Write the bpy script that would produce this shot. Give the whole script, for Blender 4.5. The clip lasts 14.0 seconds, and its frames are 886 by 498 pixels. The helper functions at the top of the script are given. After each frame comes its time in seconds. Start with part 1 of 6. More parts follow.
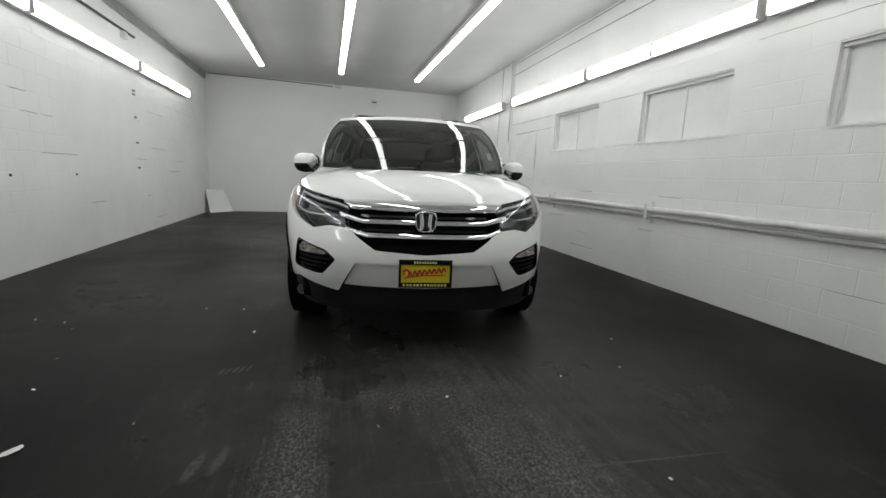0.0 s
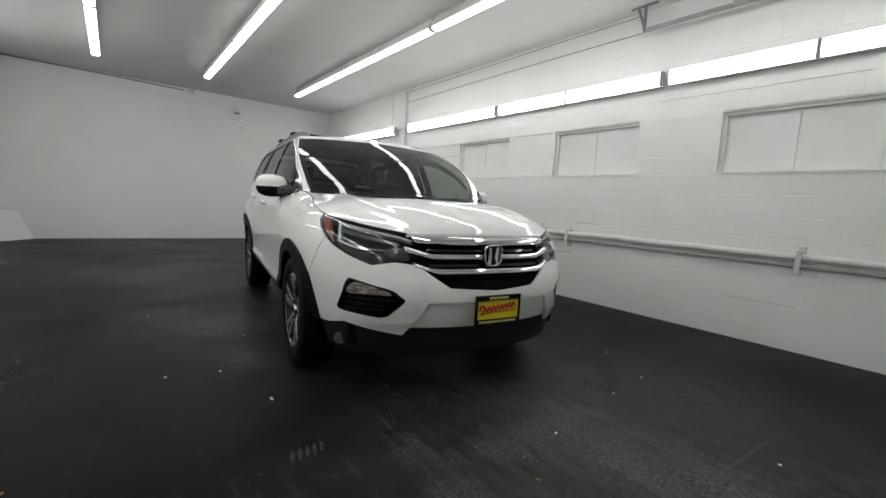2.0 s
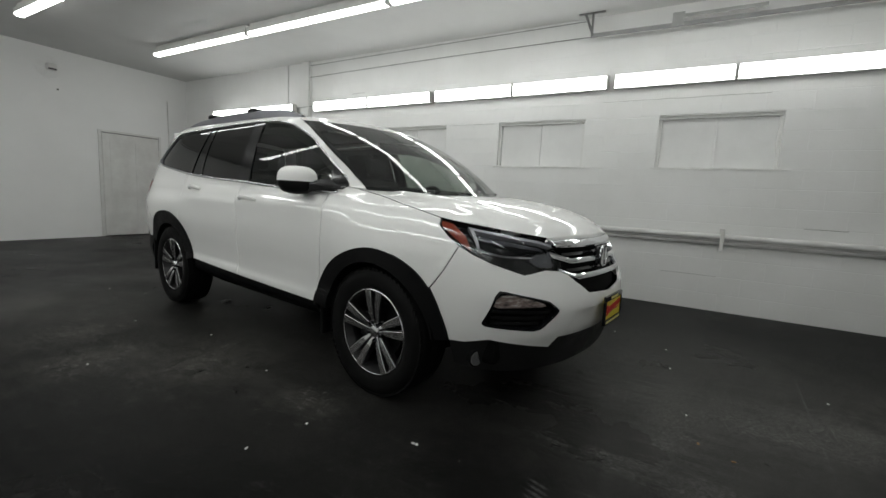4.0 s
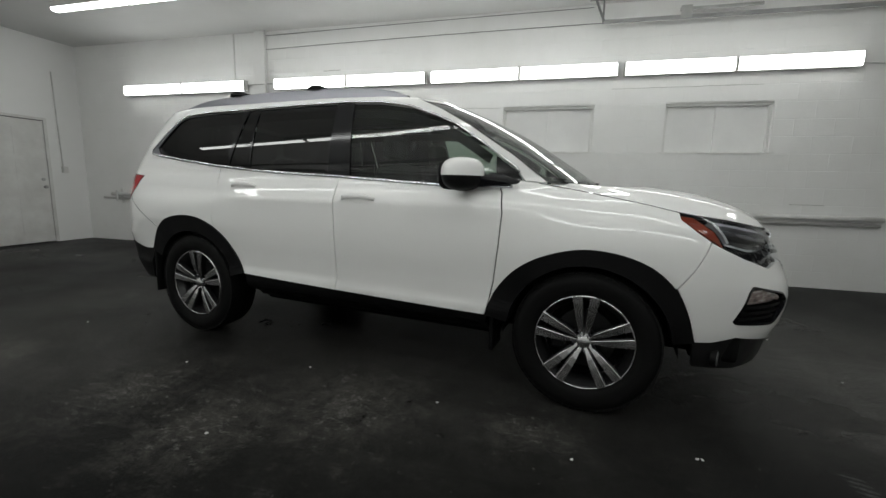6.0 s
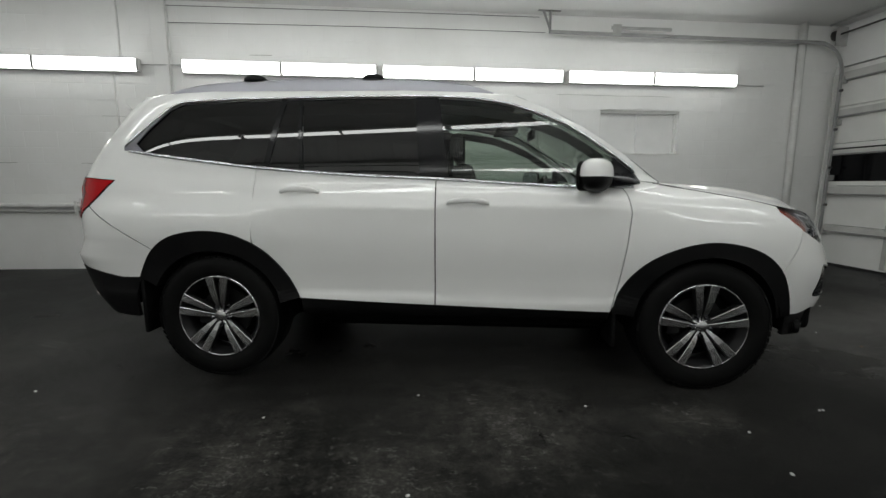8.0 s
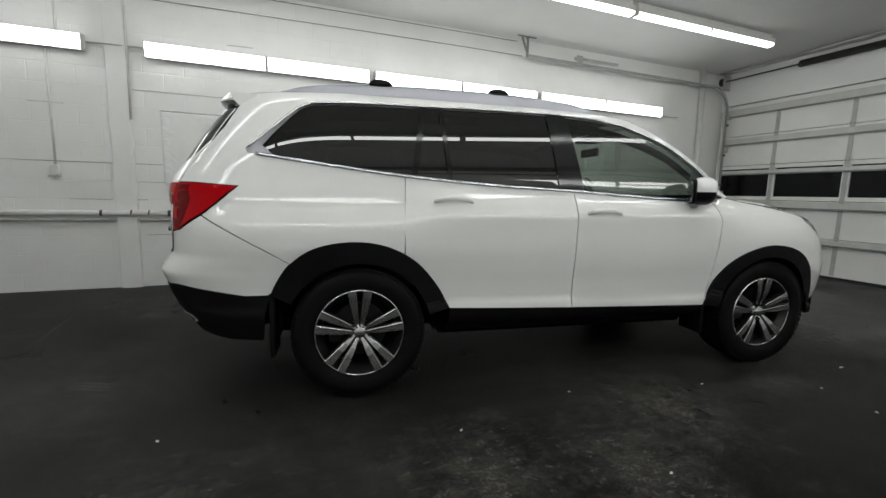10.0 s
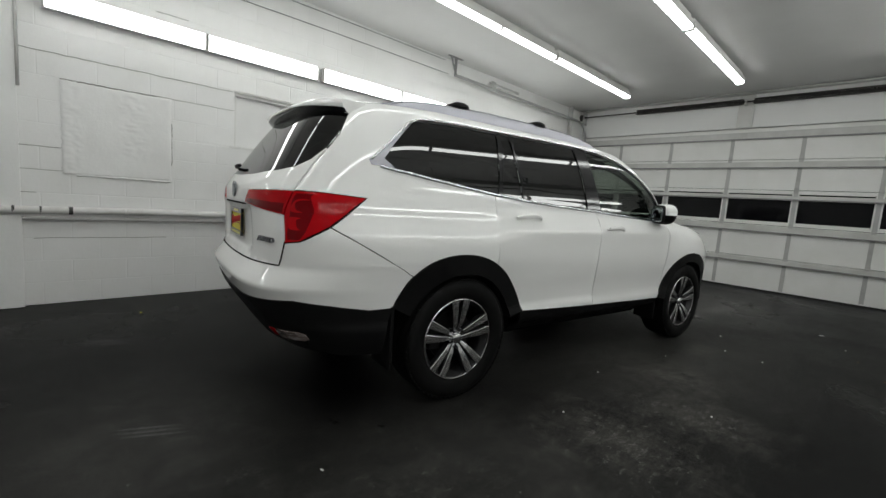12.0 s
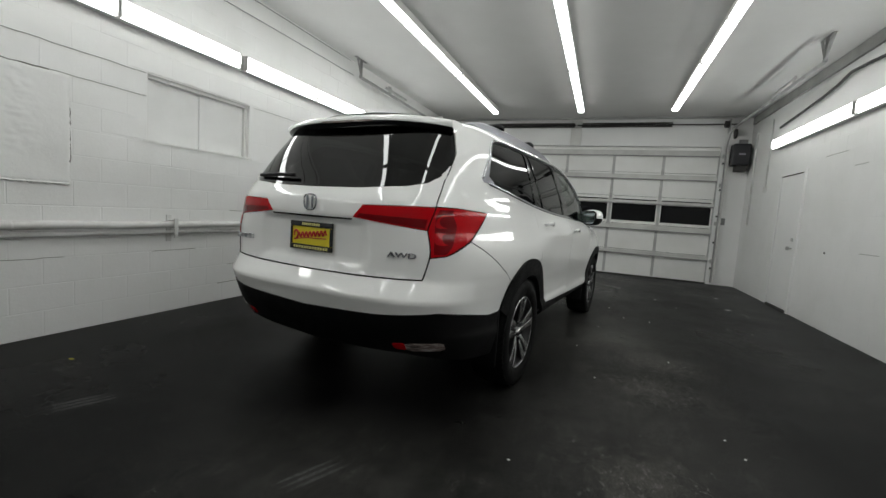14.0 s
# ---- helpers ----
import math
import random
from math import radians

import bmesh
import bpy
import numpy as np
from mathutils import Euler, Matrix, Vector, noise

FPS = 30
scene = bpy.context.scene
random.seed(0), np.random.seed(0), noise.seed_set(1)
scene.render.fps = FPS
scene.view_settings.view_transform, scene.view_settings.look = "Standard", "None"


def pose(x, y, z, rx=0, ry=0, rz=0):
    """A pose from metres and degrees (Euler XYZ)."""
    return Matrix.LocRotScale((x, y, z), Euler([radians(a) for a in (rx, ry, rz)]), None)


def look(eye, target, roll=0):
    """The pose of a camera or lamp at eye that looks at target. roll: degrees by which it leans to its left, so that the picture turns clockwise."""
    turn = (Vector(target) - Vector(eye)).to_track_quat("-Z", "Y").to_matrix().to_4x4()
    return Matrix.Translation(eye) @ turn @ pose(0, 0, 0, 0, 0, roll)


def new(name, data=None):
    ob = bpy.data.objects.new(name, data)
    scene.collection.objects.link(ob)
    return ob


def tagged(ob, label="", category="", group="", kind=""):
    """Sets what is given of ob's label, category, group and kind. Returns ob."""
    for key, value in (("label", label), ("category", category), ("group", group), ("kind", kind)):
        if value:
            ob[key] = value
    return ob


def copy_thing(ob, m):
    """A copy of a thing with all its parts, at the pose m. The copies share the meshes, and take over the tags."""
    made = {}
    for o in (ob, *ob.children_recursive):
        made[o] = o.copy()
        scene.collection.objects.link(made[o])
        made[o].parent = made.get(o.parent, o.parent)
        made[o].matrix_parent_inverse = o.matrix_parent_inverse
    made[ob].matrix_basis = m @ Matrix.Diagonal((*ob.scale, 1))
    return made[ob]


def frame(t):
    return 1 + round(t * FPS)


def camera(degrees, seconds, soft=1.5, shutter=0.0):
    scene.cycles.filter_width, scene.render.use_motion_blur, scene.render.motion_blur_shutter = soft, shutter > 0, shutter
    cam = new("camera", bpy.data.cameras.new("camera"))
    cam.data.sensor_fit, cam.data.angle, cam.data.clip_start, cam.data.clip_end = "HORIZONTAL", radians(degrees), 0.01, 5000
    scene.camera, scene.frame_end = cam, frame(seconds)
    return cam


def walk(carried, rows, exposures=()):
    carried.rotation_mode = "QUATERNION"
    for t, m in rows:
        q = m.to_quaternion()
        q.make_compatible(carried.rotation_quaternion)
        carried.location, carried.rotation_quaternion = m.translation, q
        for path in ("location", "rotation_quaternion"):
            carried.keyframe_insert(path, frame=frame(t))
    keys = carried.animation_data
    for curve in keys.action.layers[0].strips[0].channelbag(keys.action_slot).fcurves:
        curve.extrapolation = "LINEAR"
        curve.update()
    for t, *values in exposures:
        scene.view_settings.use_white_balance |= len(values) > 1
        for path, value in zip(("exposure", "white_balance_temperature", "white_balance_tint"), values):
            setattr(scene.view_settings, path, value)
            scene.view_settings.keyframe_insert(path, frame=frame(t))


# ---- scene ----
cam = camera(93.1, 14.0)
PATH = [
    (0, (-0.696, -4.995, 1.138), (-0.168, -3.096, 0.799), 2.4),
    (0.5, (-0.951, -4.899, 1.121), (-0.306, -3.035, 0.792), 5.3),
    (1, (-1.243, -4.685, 1.127), (-0.426, -2.88, 0.85), 5.0),
    (1.5, (-1.601, -4.542, 1.131), (-0.57, -2.85, 0.862), 4.1),
    (2, (-1.883, -4.272, 1.14), (-0.649, -2.712, 0.934), 3.4),
    (2.5, (-2.185, -3.996, 1.13), (-0.826, -2.543, 0.934), 4.7),
    (3, (-2.452, -3.715, 1.141), (-0.964, -2.401, 0.898), 4.2),
    (3.2, (-2.512, -3.561, 1.149), (-0.963, -2.32, 0.905), 3.5),
    (5.3, (-3.052, -1.839, 1.162), (-1.185, -1.181, 0.875), 2.6),
    (5.5, (-3.063, -1.669, 1.157), (-1.184, -1.052, 0.858), 1.8),
    (6, (-3.098, -1.266, 1.157), (-1.186, -0.764, 0.856), 1.3),
    (6.5, (-3.139, -0.896, 1.152), (-1.197, -0.576, 0.796), 1.9),
    (7, (-3.083, -0.527, 1.159), (-1.118, -0.334, 0.838), 2.0),
    (7.5, (-3.114, -0.147, 1.149), (-1.146, -0.149, 0.792), 0.9),
    (8, (-3.077, 0.21, 1.161), (-1.106, 0.046, 0.86), 0.3),
    (8.5, (-3.034, 0.564, 1.161), (-1.073, 0.272, 0.893), 2.9),
    (9, (-3.031, 0.972, 1.165), (-1.112, 0.472, 0.907), 2.7),
    (9.2, (-2.996, 1.131, 1.159), (-1.086, 0.598, 0.895), 2.5),
    (11.3, (-2.558, 2.696, 1.186), (-0.956, 1.521, 0.962), 3.2),
    (11.5, (-2.494, 2.835, 1.191), (-0.941, 1.595, 0.972), 4.4),
    (12, (-2.22, 3.148, 1.192), (-0.791, 1.768, 0.967), 4.1),
    (12.5, (-1.976, 3.474, 1.186), (-0.749, 1.909, 0.965), 1.9),
    (13, (-1.678, 3.756, 1.18), (-0.62, 2.069, 0.995), 2.5),
    (13.5, (-1.334, 4.016, 1.18), (-0.428, 2.241, 1.019), 4.4),
    (14, (-1.004, 4.241, 1.177), (-0.307, 2.375, 0.997), 3.9),
]
walk(cam, [(t, look(eye, target, roll)) for t, eye, target, roll in PATH], [(0, 0.29), (1.5, 0.23), (3, -0.04), (6, -0.13), (7.5, -0.19), (9, -0.07), (12, 0.0), (14, 0.0)])

# ---- light and exposure ----
world = bpy.data.worlds.new("world")
scene.world = world
world.use_nodes = True
world.node_tree.nodes["Background"].inputs[0].default_value = (0.02, 0.02, 0.025, 1)
world.node_tree.nodes["Background"].inputs[1].default_value = 0.1
LAMP = 9.5

# ---- materials ----
def nodes_of(mat):
    return mat.node_tree.nodes, mat.node_tree.links


def material(name, colour, rough=0.5, metal=0.0, coat=0.0, spec=0.5):
    mat = bpy.data.materials.new(name)
    mat.use_nodes = True
    b = mat.node_tree.nodes["Principled BSDF"]
    b.inputs["Base Color"].default_value = (*colour, 1)
    b.inputs["Roughness"].default_value = rough
    b.inputs["Metallic"].default_value = metal
    b.inputs["Coat Weight"].default_value = coat
    b.inputs["Coat Roughness"].default_value = 0.02
    b.inputs["Specular IOR Level"].default_value = spec
    return mat


def noise_node(mat, scale, detail=4.0, rough=0.55, stretch=(1, 1, 1), space="Object"):
    n, l = nodes_of(mat)
    tc, mp, tx = n.new("ShaderNodeTexCoord"), n.new("ShaderNodeMapping"), n.new("ShaderNodeTexNoise")
    mp.inputs["Scale"].default_value = stretch
    tx.inputs["Scale"].default_value, tx.inputs["Detail"].default_value, tx.inputs["Roughness"].default_value = scale, detail, rough
    l.new(n.new("ShaderNodeNewGeometry").outputs["Position"] if space == "Place" else tc.outputs[space], mp.inputs["Vector"])
    l.new(mp.outputs["Vector"], tx.inputs["Vector"])
    return tx.outputs["Fac"]


def ramp(mat, fac, stops):
    n, l = nodes_of(mat)
    r = n.new("ShaderNodeValToRGB")
    while len(r.color_ramp.elements) < len(stops):
        r.color_ramp.elements.new(0.5)
    for e, (p, c) in zip(r.color_ramp.elements, stops):
        e.position, e.color = p, (*c, 1) if len(c) == 3 else (c[0], c[0], c[0], 1)
    l.new(fac, r.inputs["Fac"])
    return r.outputs["Color"]


def maths(mat, op, a, b):
    n, l = nodes_of(mat)
    m = n.new("ShaderNodeMath")
    m.operation = op
    for i, v in enumerate((a, b)):
        if isinstance(v, (int, float)):
            m.inputs[i].default_value = v
        else:
            l.new(v, m.inputs[i])
    return m.outputs[0]


def mixed(mat, fac, a, b, blend="MIX"):
    n, l = nodes_of(mat)
    m = n.new("ShaderNodeMix")
    m.data_type, m.blend_type = "RGBA", blend
    for i, v in ((0, fac), (6, a), (7, b)):
        if isinstance(v, (int, float)):
            m.inputs[i].default_value = v
        elif isinstance(v, tuple):
            m.inputs[i].default_value = (*v, 1)
        else:
            l.new(v, m.inputs[i])
    return m.outputs[2]


def bump(mat, height, strength=0.3, distance=0.01):
    n, l = nodes_of(mat)
    b = n.new("ShaderNodeBump")
    b.inputs["Strength"].default_value, b.inputs["Distance"].default_value = strength, distance
    l.new(height, b.inputs["Height"])
    l.new(b.outputs["Normal"], n["Principled BSDF"].inputs["Normal"])


def feed(mat, socket, value):
    n, l = nodes_of(mat)
    l.new(value, n["Principled BSDF"].inputs[socket])


def painted(name, base, dirt, scale=1.2, rough=0.55, bump_scale=60, bump_strength=0.25, space="Object", coarse=0.0):
    mat = material(name, base, rough)
    big = noise_node(mat, scale, 5, 0.6, space=space)
    fine = noise_node(mat, bump_scale, 4, 0.6, space=space)
    c = mixed(mat, ramp(mat, big, [(0.35, (0,)), (0.75, (1,))]), base, dirt)
    feed(mat, "Base Color", c)
    feed(mat, "Roughness", ramp(mat, big, [(0.3, (rough - 0.1,)), (0.7, (rough + 0.15,))]))
    if coarse:
        rough_coat = noise_node(mat, 9, 6, 0.65, space=space)
        fine = maths(mat, "ADD", fine, maths(mat, "MULTIPLY", rough_coat, coarse))
    bump(mat, fine, bump_strength, 0.004)
    return mat


wall_paint = painted("white_block_paint", (0.86, 0.86, 0.85), (0.78, 0.78, 0.76), 0.9, 0.5, 45, 0.3, space="Place", coarse=2.0)
plaster = painted("white_plaster_paint", (0.87, 0.87, 0.86), (0.80, 0.80, 0.79), 0.6, 0.55, 30, 0.15)
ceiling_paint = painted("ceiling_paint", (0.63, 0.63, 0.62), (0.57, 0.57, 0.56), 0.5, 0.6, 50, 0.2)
board_paint = painted("white_board_paint", (0.84, 0.84, 0.83), (0.77, 0.77, 0.76), 2.5, 0.55, 70, 0.15, space="Place")
window_paint = painted("white_window_paint", (0.80, 0.80, 0.78), (0.70, 0.70, 0.68), 3.0, 0.5, 80, 0.25, space="Place")
band_paint = painted("grey_band_paint", (0.36, 0.36, 0.35), (0.26, 0.26, 0.25), 2.0, 0.6, 60, 0.3, space="Place")
trim_paint = painted("white_trim_paint", (0.74, 0.74, 0.72), (0.60, 0.59, 0.57), 3.0, 0.45, 80, 0.25)
pipe_paint = painted("chipped_pipe_paint", (0.74, 0.74, 0.73), (0.58, 0.57, 0.55), 5.0, 0.4, 60, 0.4)
steel = painted("galvanised_steel", (0.50, 0.50, 0.49), (0.34, 0.34, 0.33), 6.0, 0.4, 90, 0.15)
steel.node_tree.nodes["Principled BSDF"].inputs["Metallic"].default_value = 0.2
track_steel = painted("dull_track_steel", (0.36, 0.36, 0.355), (0.25, 0.25, 0.245), 4.0, 0.4, 90, 0.15)
grey_steel = painted("grey_strut_paint", (0.28, 0.28, 0.28), (0.2, 0.2, 0.195), 5.0, 0.45, 90, 0.15)
strut_paint = painted("pale_strut_paint", (0.62, 0.62, 0.60), (0.5, 0.5, 0.48), 4.0, 0.45, 90, 0.15)
stile_paint = painted("grey_stile_paint", (0.50, 0.50, 0.49), (0.38, 0.38, 0.37), 5.0, 0.45, 90, 0.15)
door_panel = painted("garage_door_paint", (0.84, 0.84, 0.82), (0.76, 0.76, 0.73), 1.6, 0.45, 70, 0.2)
black_rubber = painted("black_rubber", (0.018, 0.018, 0.018), (0.03, 0.03, 0.03), 8, 0.7, 120, 0.2)
black_iron = painted("black_iron", (0.03, 0.03, 0.03), (0.06, 0.055, 0.05), 9, 0.5, 100, 0.2)
crack_grey = material("dirty_crack", (0.22, 0.21, 0.19), 0.9)
dusty_plate = painted("dusty_grey_plate", (0.76, 0.76, 0.75), (0.84, 0.84, 0.83), 7, 0.7, 60, 0.2)
rust_brown = painted("flaking_rust", (0.28, 0.22, 0.16), (0.12, 0.09, 0.07), 30, 0.8, 90, 0.4)
dark_wire = material("dark_wire", (0.05, 0.05, 0.05), 0.6)
litter_paper = material("white_litter", (0.7, 0.7, 0.68), 0.7)
litter_brown = material("brown_leaf", (0.28, 0.16, 0.07), 0.7)
litter_yellow = material("yellow_leaf", (0.55, 0.5, 0.05), 0.7)
plastic_grey = material("grey_plastic", (0.035, 0.035, 0.04), 0.5)
night = material("night_behind_glass", (0.004, 0.004, 0.005), 0.08, spec=0.2)

lens = bpy.data.materials.new("glowing_diffuser")
lens.use_nodes = True
n_, l_ = nodes_of(lens)
n_.clear()
em_, out_ = n_.new("ShaderNodeEmission"), n_.new("ShaderNodeOutputMaterial")
em_.inputs["Color"].default_value, em_.inputs["Strength"].default_value = (0.965, 0.99, 0.965, 1), LAMP
l_.new(em_.outputs[0], out_.inputs[0])

# Dark sealed concrete: gloss in patches, worn bands where tyres roll.
floor_mat = material("sealed_dark_floor", (0.03, 0.03, 0.03), 0.35, spec=0.05)
fm_big = noise_node(floor_mat, 0.55, 6, 0.62)
fm_mid = noise_node(floor_mat, 4.5, 10, 0.72)
fm_rag = noise_node(floor_mat, 11, 10, 0.75, (1.0, 0.45, 1))
fm_streak = noise_node(floor_mat, 6, 9, 0.75, (3.4, 0.22, 1))
fm_cross = noise_node(floor_mat, 5, 9, 0.75, (0.3, 3.0, 1))
fm_grit = noise_node(floor_mat, 70, 9, 0.85, (1.0, 0.7, 1))
fm_fine = noise_node(floor_mat, 260, 2, 0.6)


def worn_bright_spot(x, y, rx, ry, turn=0.0):
    n, l = nodes_of(floor_mat)
    tc, mp, gr = n.new("ShaderNodeTexCoord"), n.new("ShaderNodeMapping"), n.new("ShaderNodeTexGradient")
    gr.gradient_type = "SPHERICAL"
    mp.vector_type = "TEXTURE"
    mp.inputs["Location"].default_value, mp.inputs["Scale"].default_value = (x, y, 0), (rx, ry, 5)
    mp.inputs["Rotation"].default_value = (0, 0, math.radians(turn))
    l.new(tc.outputs["Object"], mp.inputs["Vector"])
    l.new(mp.outputs["Vector"], gr.inputs["Vector"])
    return gr.outputs["Fac"]


def worn_bright_area(*spots):
    w = worn_bright_spot(*spots[0])
    for spot in spots[1:]:
        w = maths(floor_mat, "MAXIMUM", w, worn_bright_spot(*spot))
    return w


def over(v, lo, hi):
    return ramp(floor_mat, v, [(lo, (0,)), (hi, (1,))])


def times(a, b):
    return maths(floor_mat, "MULTIPLY", a, b)


def plus(a, b):
    return maths(floor_mat, "ADD", a, b)


# Wheel lanes before the car, worn to the aggregate.
lanes = worn_bright_area((0.10, -3.55, 0.40, 1.7, 9), (-0.84, -3.7, 0.17, 1.7, -2), (-0.1, -3.0, 0.7, 0.3))
lane_break = over(noise_node(floor_mat, 2.6, 5, 0.6, (1.4, 0.6, 1)), 0.36, 0.62)
lane_mask = times(plus(times(lane_break, 0.55), 0.45), over(plus(times(lanes, 0.34), plus(times(fm_streak, 0.55), times(fm_rag, 0.45))), 0.54, 0.74))
# Scuffed ground beside the car.
patches = worn_bright_area((-1.2, -0.25, 0.8, 0.75), (-1.42, 0.95, 0.75, 0.6), (-1.6, 0.3, 0.7, 0.6), (-1.2, -1.2, 0.3, 0.4), (0.4, -4.4, 1.0, 0.9), (-1.3, 2.2, 0.6, 0.6))
fm_scuff = noise_node(floor_mat, 15, 10, 0.75, (1.0, 0.6, 1))
patch_mask = over(plus(times(patches, 0.18), plus(times(fm_scuff, 0.5), plus(times(fm_mid, 0.3), times(fm_cross, 0.2)))), 0.565, 0.69)
flecks = over(plus(times(patches, 0.17), noise_node(floor_mat, 24, 5, 0.68, (1.0, 0.5, 1))), 0.66, 0.73)
marks = worn_bright_area(*[(x0 + dx * k, y0 + dy * k, r1, r2, a) for x0, y0, dx, dy, r1, r2, a, c in ((-1.28, -2.53, 0.035, 0.004, 0.012, 0.06, -18, 5), (-1.2, -3.36, 0.085, 0.02, 0.03, 0.11, -12, 2), (1.52, 2.84, 0.045, 0.0, 0.20, 0.016, 68, 3), (0.03, 2.80, 0.04, 0.0, 0.17, 0.014, 66, 3), (1.3, 3.48, 0.3, 0.02, 0.25, 0.012, 4, 2)) for k in range(c)], (0.35, -3.68, 0.9, 0.010, -4))
mark_mask = times(over(marks, 0.05, 0.5), over(fm_grit, 0.4, 0.6))
specks = times(over(noise_node(floor_mat, 34, 3, 0.6), 0.70, 0.74), 0.5)
grit = times(over(fm_grit, 0.47, 0.60), ramp(floor_mat, fm_fine, [(0.35, (0.45,)), (0.65, (1,))]))
haze = times(over(fm_mid, 0.52, 0.72), over(fm_cross, 0.46, 0.62))
fm_c = mixed(floor_mat, over(fm_big, 0.35, 0.7), (0.0016, 0.0016, 0.0018), (0.0034, 0.0034, 0.0034))
fm_c = mixed(floor_mat, over(noise_node(floor_mat, 1.7, 9, 0.68, (1.0, 0.7, 1)), 0.45, 0.68), fm_c, (0.0085, 0.0083, 0.0079))
# Brightness painted into the ground round the car, area by area.
brightened = worn_bright_area((-0.85, -0.5, 1.3, 2.3), (0.15, -3.3, 1.9, 2.0), (-1.2, 1.9, 1.1, 1.7), (-0.1, 2.9, 1.0, 0.9))
fm_c = mixed(floor_mat, times(over(brightened, 0.0, 0.75), over(plus(times(fm_mid, 0.6), times(fm_rag, 0.4)), 0.22, 0.72)), fm_c, (0.050, 0.049, 0.0455))
# More brightness painted into the ground before the nose.
apron = worn_bright_spot(0.1, -3.2, 1.9, 1.5)
fm_c = mixed(floor_mat, times(over(apron, 0.05, 0.8), over(plus(times(fm_mid, 0.5), times(fm_streak, 0.5)), 0.30, 0.66)), fm_c, (0.058, 0.057, 0.054))
fm_c = mixed(floor_mat, times(haze, 0.16), fm_c, (0.05, 0.048, 0.044))
fm_c = mixed(floor_mat, times(patch_mask, plus(times(grit, 0.75), 0.25)), fm_c, (0.10, 0.096, 0.086))
fm_c = mixed(floor_mat, times(lane_mask, grit), fm_c, (0.24, 0.235, 0.225))
fm_c = mixed(floor_mat, mark_mask, fm_c, (0.10, 0.10, 0.10))
fm_c = mixed(floor_mat, times(flecks, grit), fm_c, (0.20, 0.196, 0.185))
fm_c = mixed(floor_mat, specks, fm_c, (0.16, 0.16, 0.15))
feed(floor_mat, "Base Color", fm_c)
wear = maths(floor_mat, "MAXIMUM", lane_mask, patch_mask)
feed(floor_mat, "Roughness", plus(ramp(floor_mat, fm_big, [(0.3, (0.22,)), (0.7, (0.44,))]), times(wear, 0.03)))
bump(floor_mat, plus(fm_fine, plus(times(fm_grit, 1.2), times(fm_rag, 0.5))), 0.35, 0.004)


# ---- mesh helpers ----
def obj(name, bm, mat, smooth=False):
    me = bpy.data.meshes.new(name)
    bm.normal_update()
    bm.to_mesh(me)
    bm.free()
    if mat:
        me.materials.append(mat)
    if smooth:
        me.shade_smooth()
    return new(name, me)


def part(name, bm, mat, parent, label="", smooth=False):
    ob = obj(name, bm, mat, smooth)
    ob.parent = parent
    return tagged(ob, label) if label else ob


def thing(name, label, category, place=(0, 0, 0), turn=0.0, group="", kind=""):
    ob = new(name)
    ob.matrix_basis = pose(*place, 0, 0, turn)
    ob.empty_display_size = 0.1
    return tagged(ob, label, category, group, kind)


def box(bm, a, b, bevel=0.0, segs=2):
    m = Matrix.Translation([(p + q) / 2 for p, q in zip(a, b)]) @ Matrix.Diagonal([abs(q - p) for p, q in zip(a, b)] + [1])
    r = bmesh.ops.create_cube(bm, size=1, matrix=m)
    if bevel:
        es = list({e for v in r["verts"] for e in v.link_edges})
        bmesh.ops.bevel(bm, geom=es, offset=bevel, segments=segs, affect="EDGES", profile=0.5)
    return bm


def boxes(*ab, bevel=0.0):
    bm = bmesh.new()
    for a, b in ab:
        box(bm, a, b, bevel)
    return bm


def rod(bm, p, q, r, segs=12, r2=None):
    p, q = Vector(p), Vector(q)
    m = Matrix.Translation((p + q) / 2) @ (q - p).to_track_quat("Z", "Y").to_matrix().to_4x4()
    bmesh.ops.create_cone(bm, cap_ends=True, segments=segs, radius1=r, radius2=r if r2 is None else r2, depth=(q - p).length, matrix=m)
    return bm


def pipe(bm, pts, r, segs=10):
    """A round bar along a line of points."""
    pts = [Vector(p) for p in pts]
    rings = []
    for i, p in enumerate(pts):
        d = (pts[min(i + 1, len(pts) - 1)] - pts[max(i - 1, 0)]).normalized()
        q = d.to_track_quat("Z", "Y")
        rings.append([bm.verts.new(p + q @ Vector((r * math.cos(a), r * math.sin(a), 0))) for a in [2 * math.pi * k / segs for k in range(segs)]])
    for a, b in zip(rings, rings[1:]):
        for k in range(segs):
            bm.faces.new((a[k], a[(k + 1) % segs], b[(k + 1) % segs], b[k]))
    bm.faces.new(rings[0][::-1])
    bm.faces.new(rings[-1])
    return bm


def sheet(bm, rows):
    """A skin over rows of points."""
    vs = [[bm.verts.new(p) for p in r] for r in rows]
    for a, b in zip(vs, vs[1:]):
        for k in range(len(a) - 1):
            bm.faces.new((a[k], a[k + 1], b[k + 1], b[k]))
    return vs


# ---- the room ----
WE, WW, WN, WS, HC = 2.97, -3.69, 7.35, -6.15, 3.48
room_floor = tagged(obj("floor", boxes(((WW - 0.3, WS - 0.6, -0.2), (WE + 0.3, WN + 0.3, 0))), floor_mat), "dark sealed concrete floor with worn scuffed patches", "floor", kind="structure")
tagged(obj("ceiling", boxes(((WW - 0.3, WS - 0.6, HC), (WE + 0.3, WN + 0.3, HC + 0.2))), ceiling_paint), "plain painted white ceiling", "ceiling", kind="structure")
tagged(obj("wall_north", boxes(((WW - 0.3, WN, 0), (WE + 0.3, WN + 0.25, HC))), plaster), "smooth white painted end wall", "wall", kind="structure")
BACK = 0.0014
DOOR_X = (-3.18, 2.955)
DOOR_H = 2.9
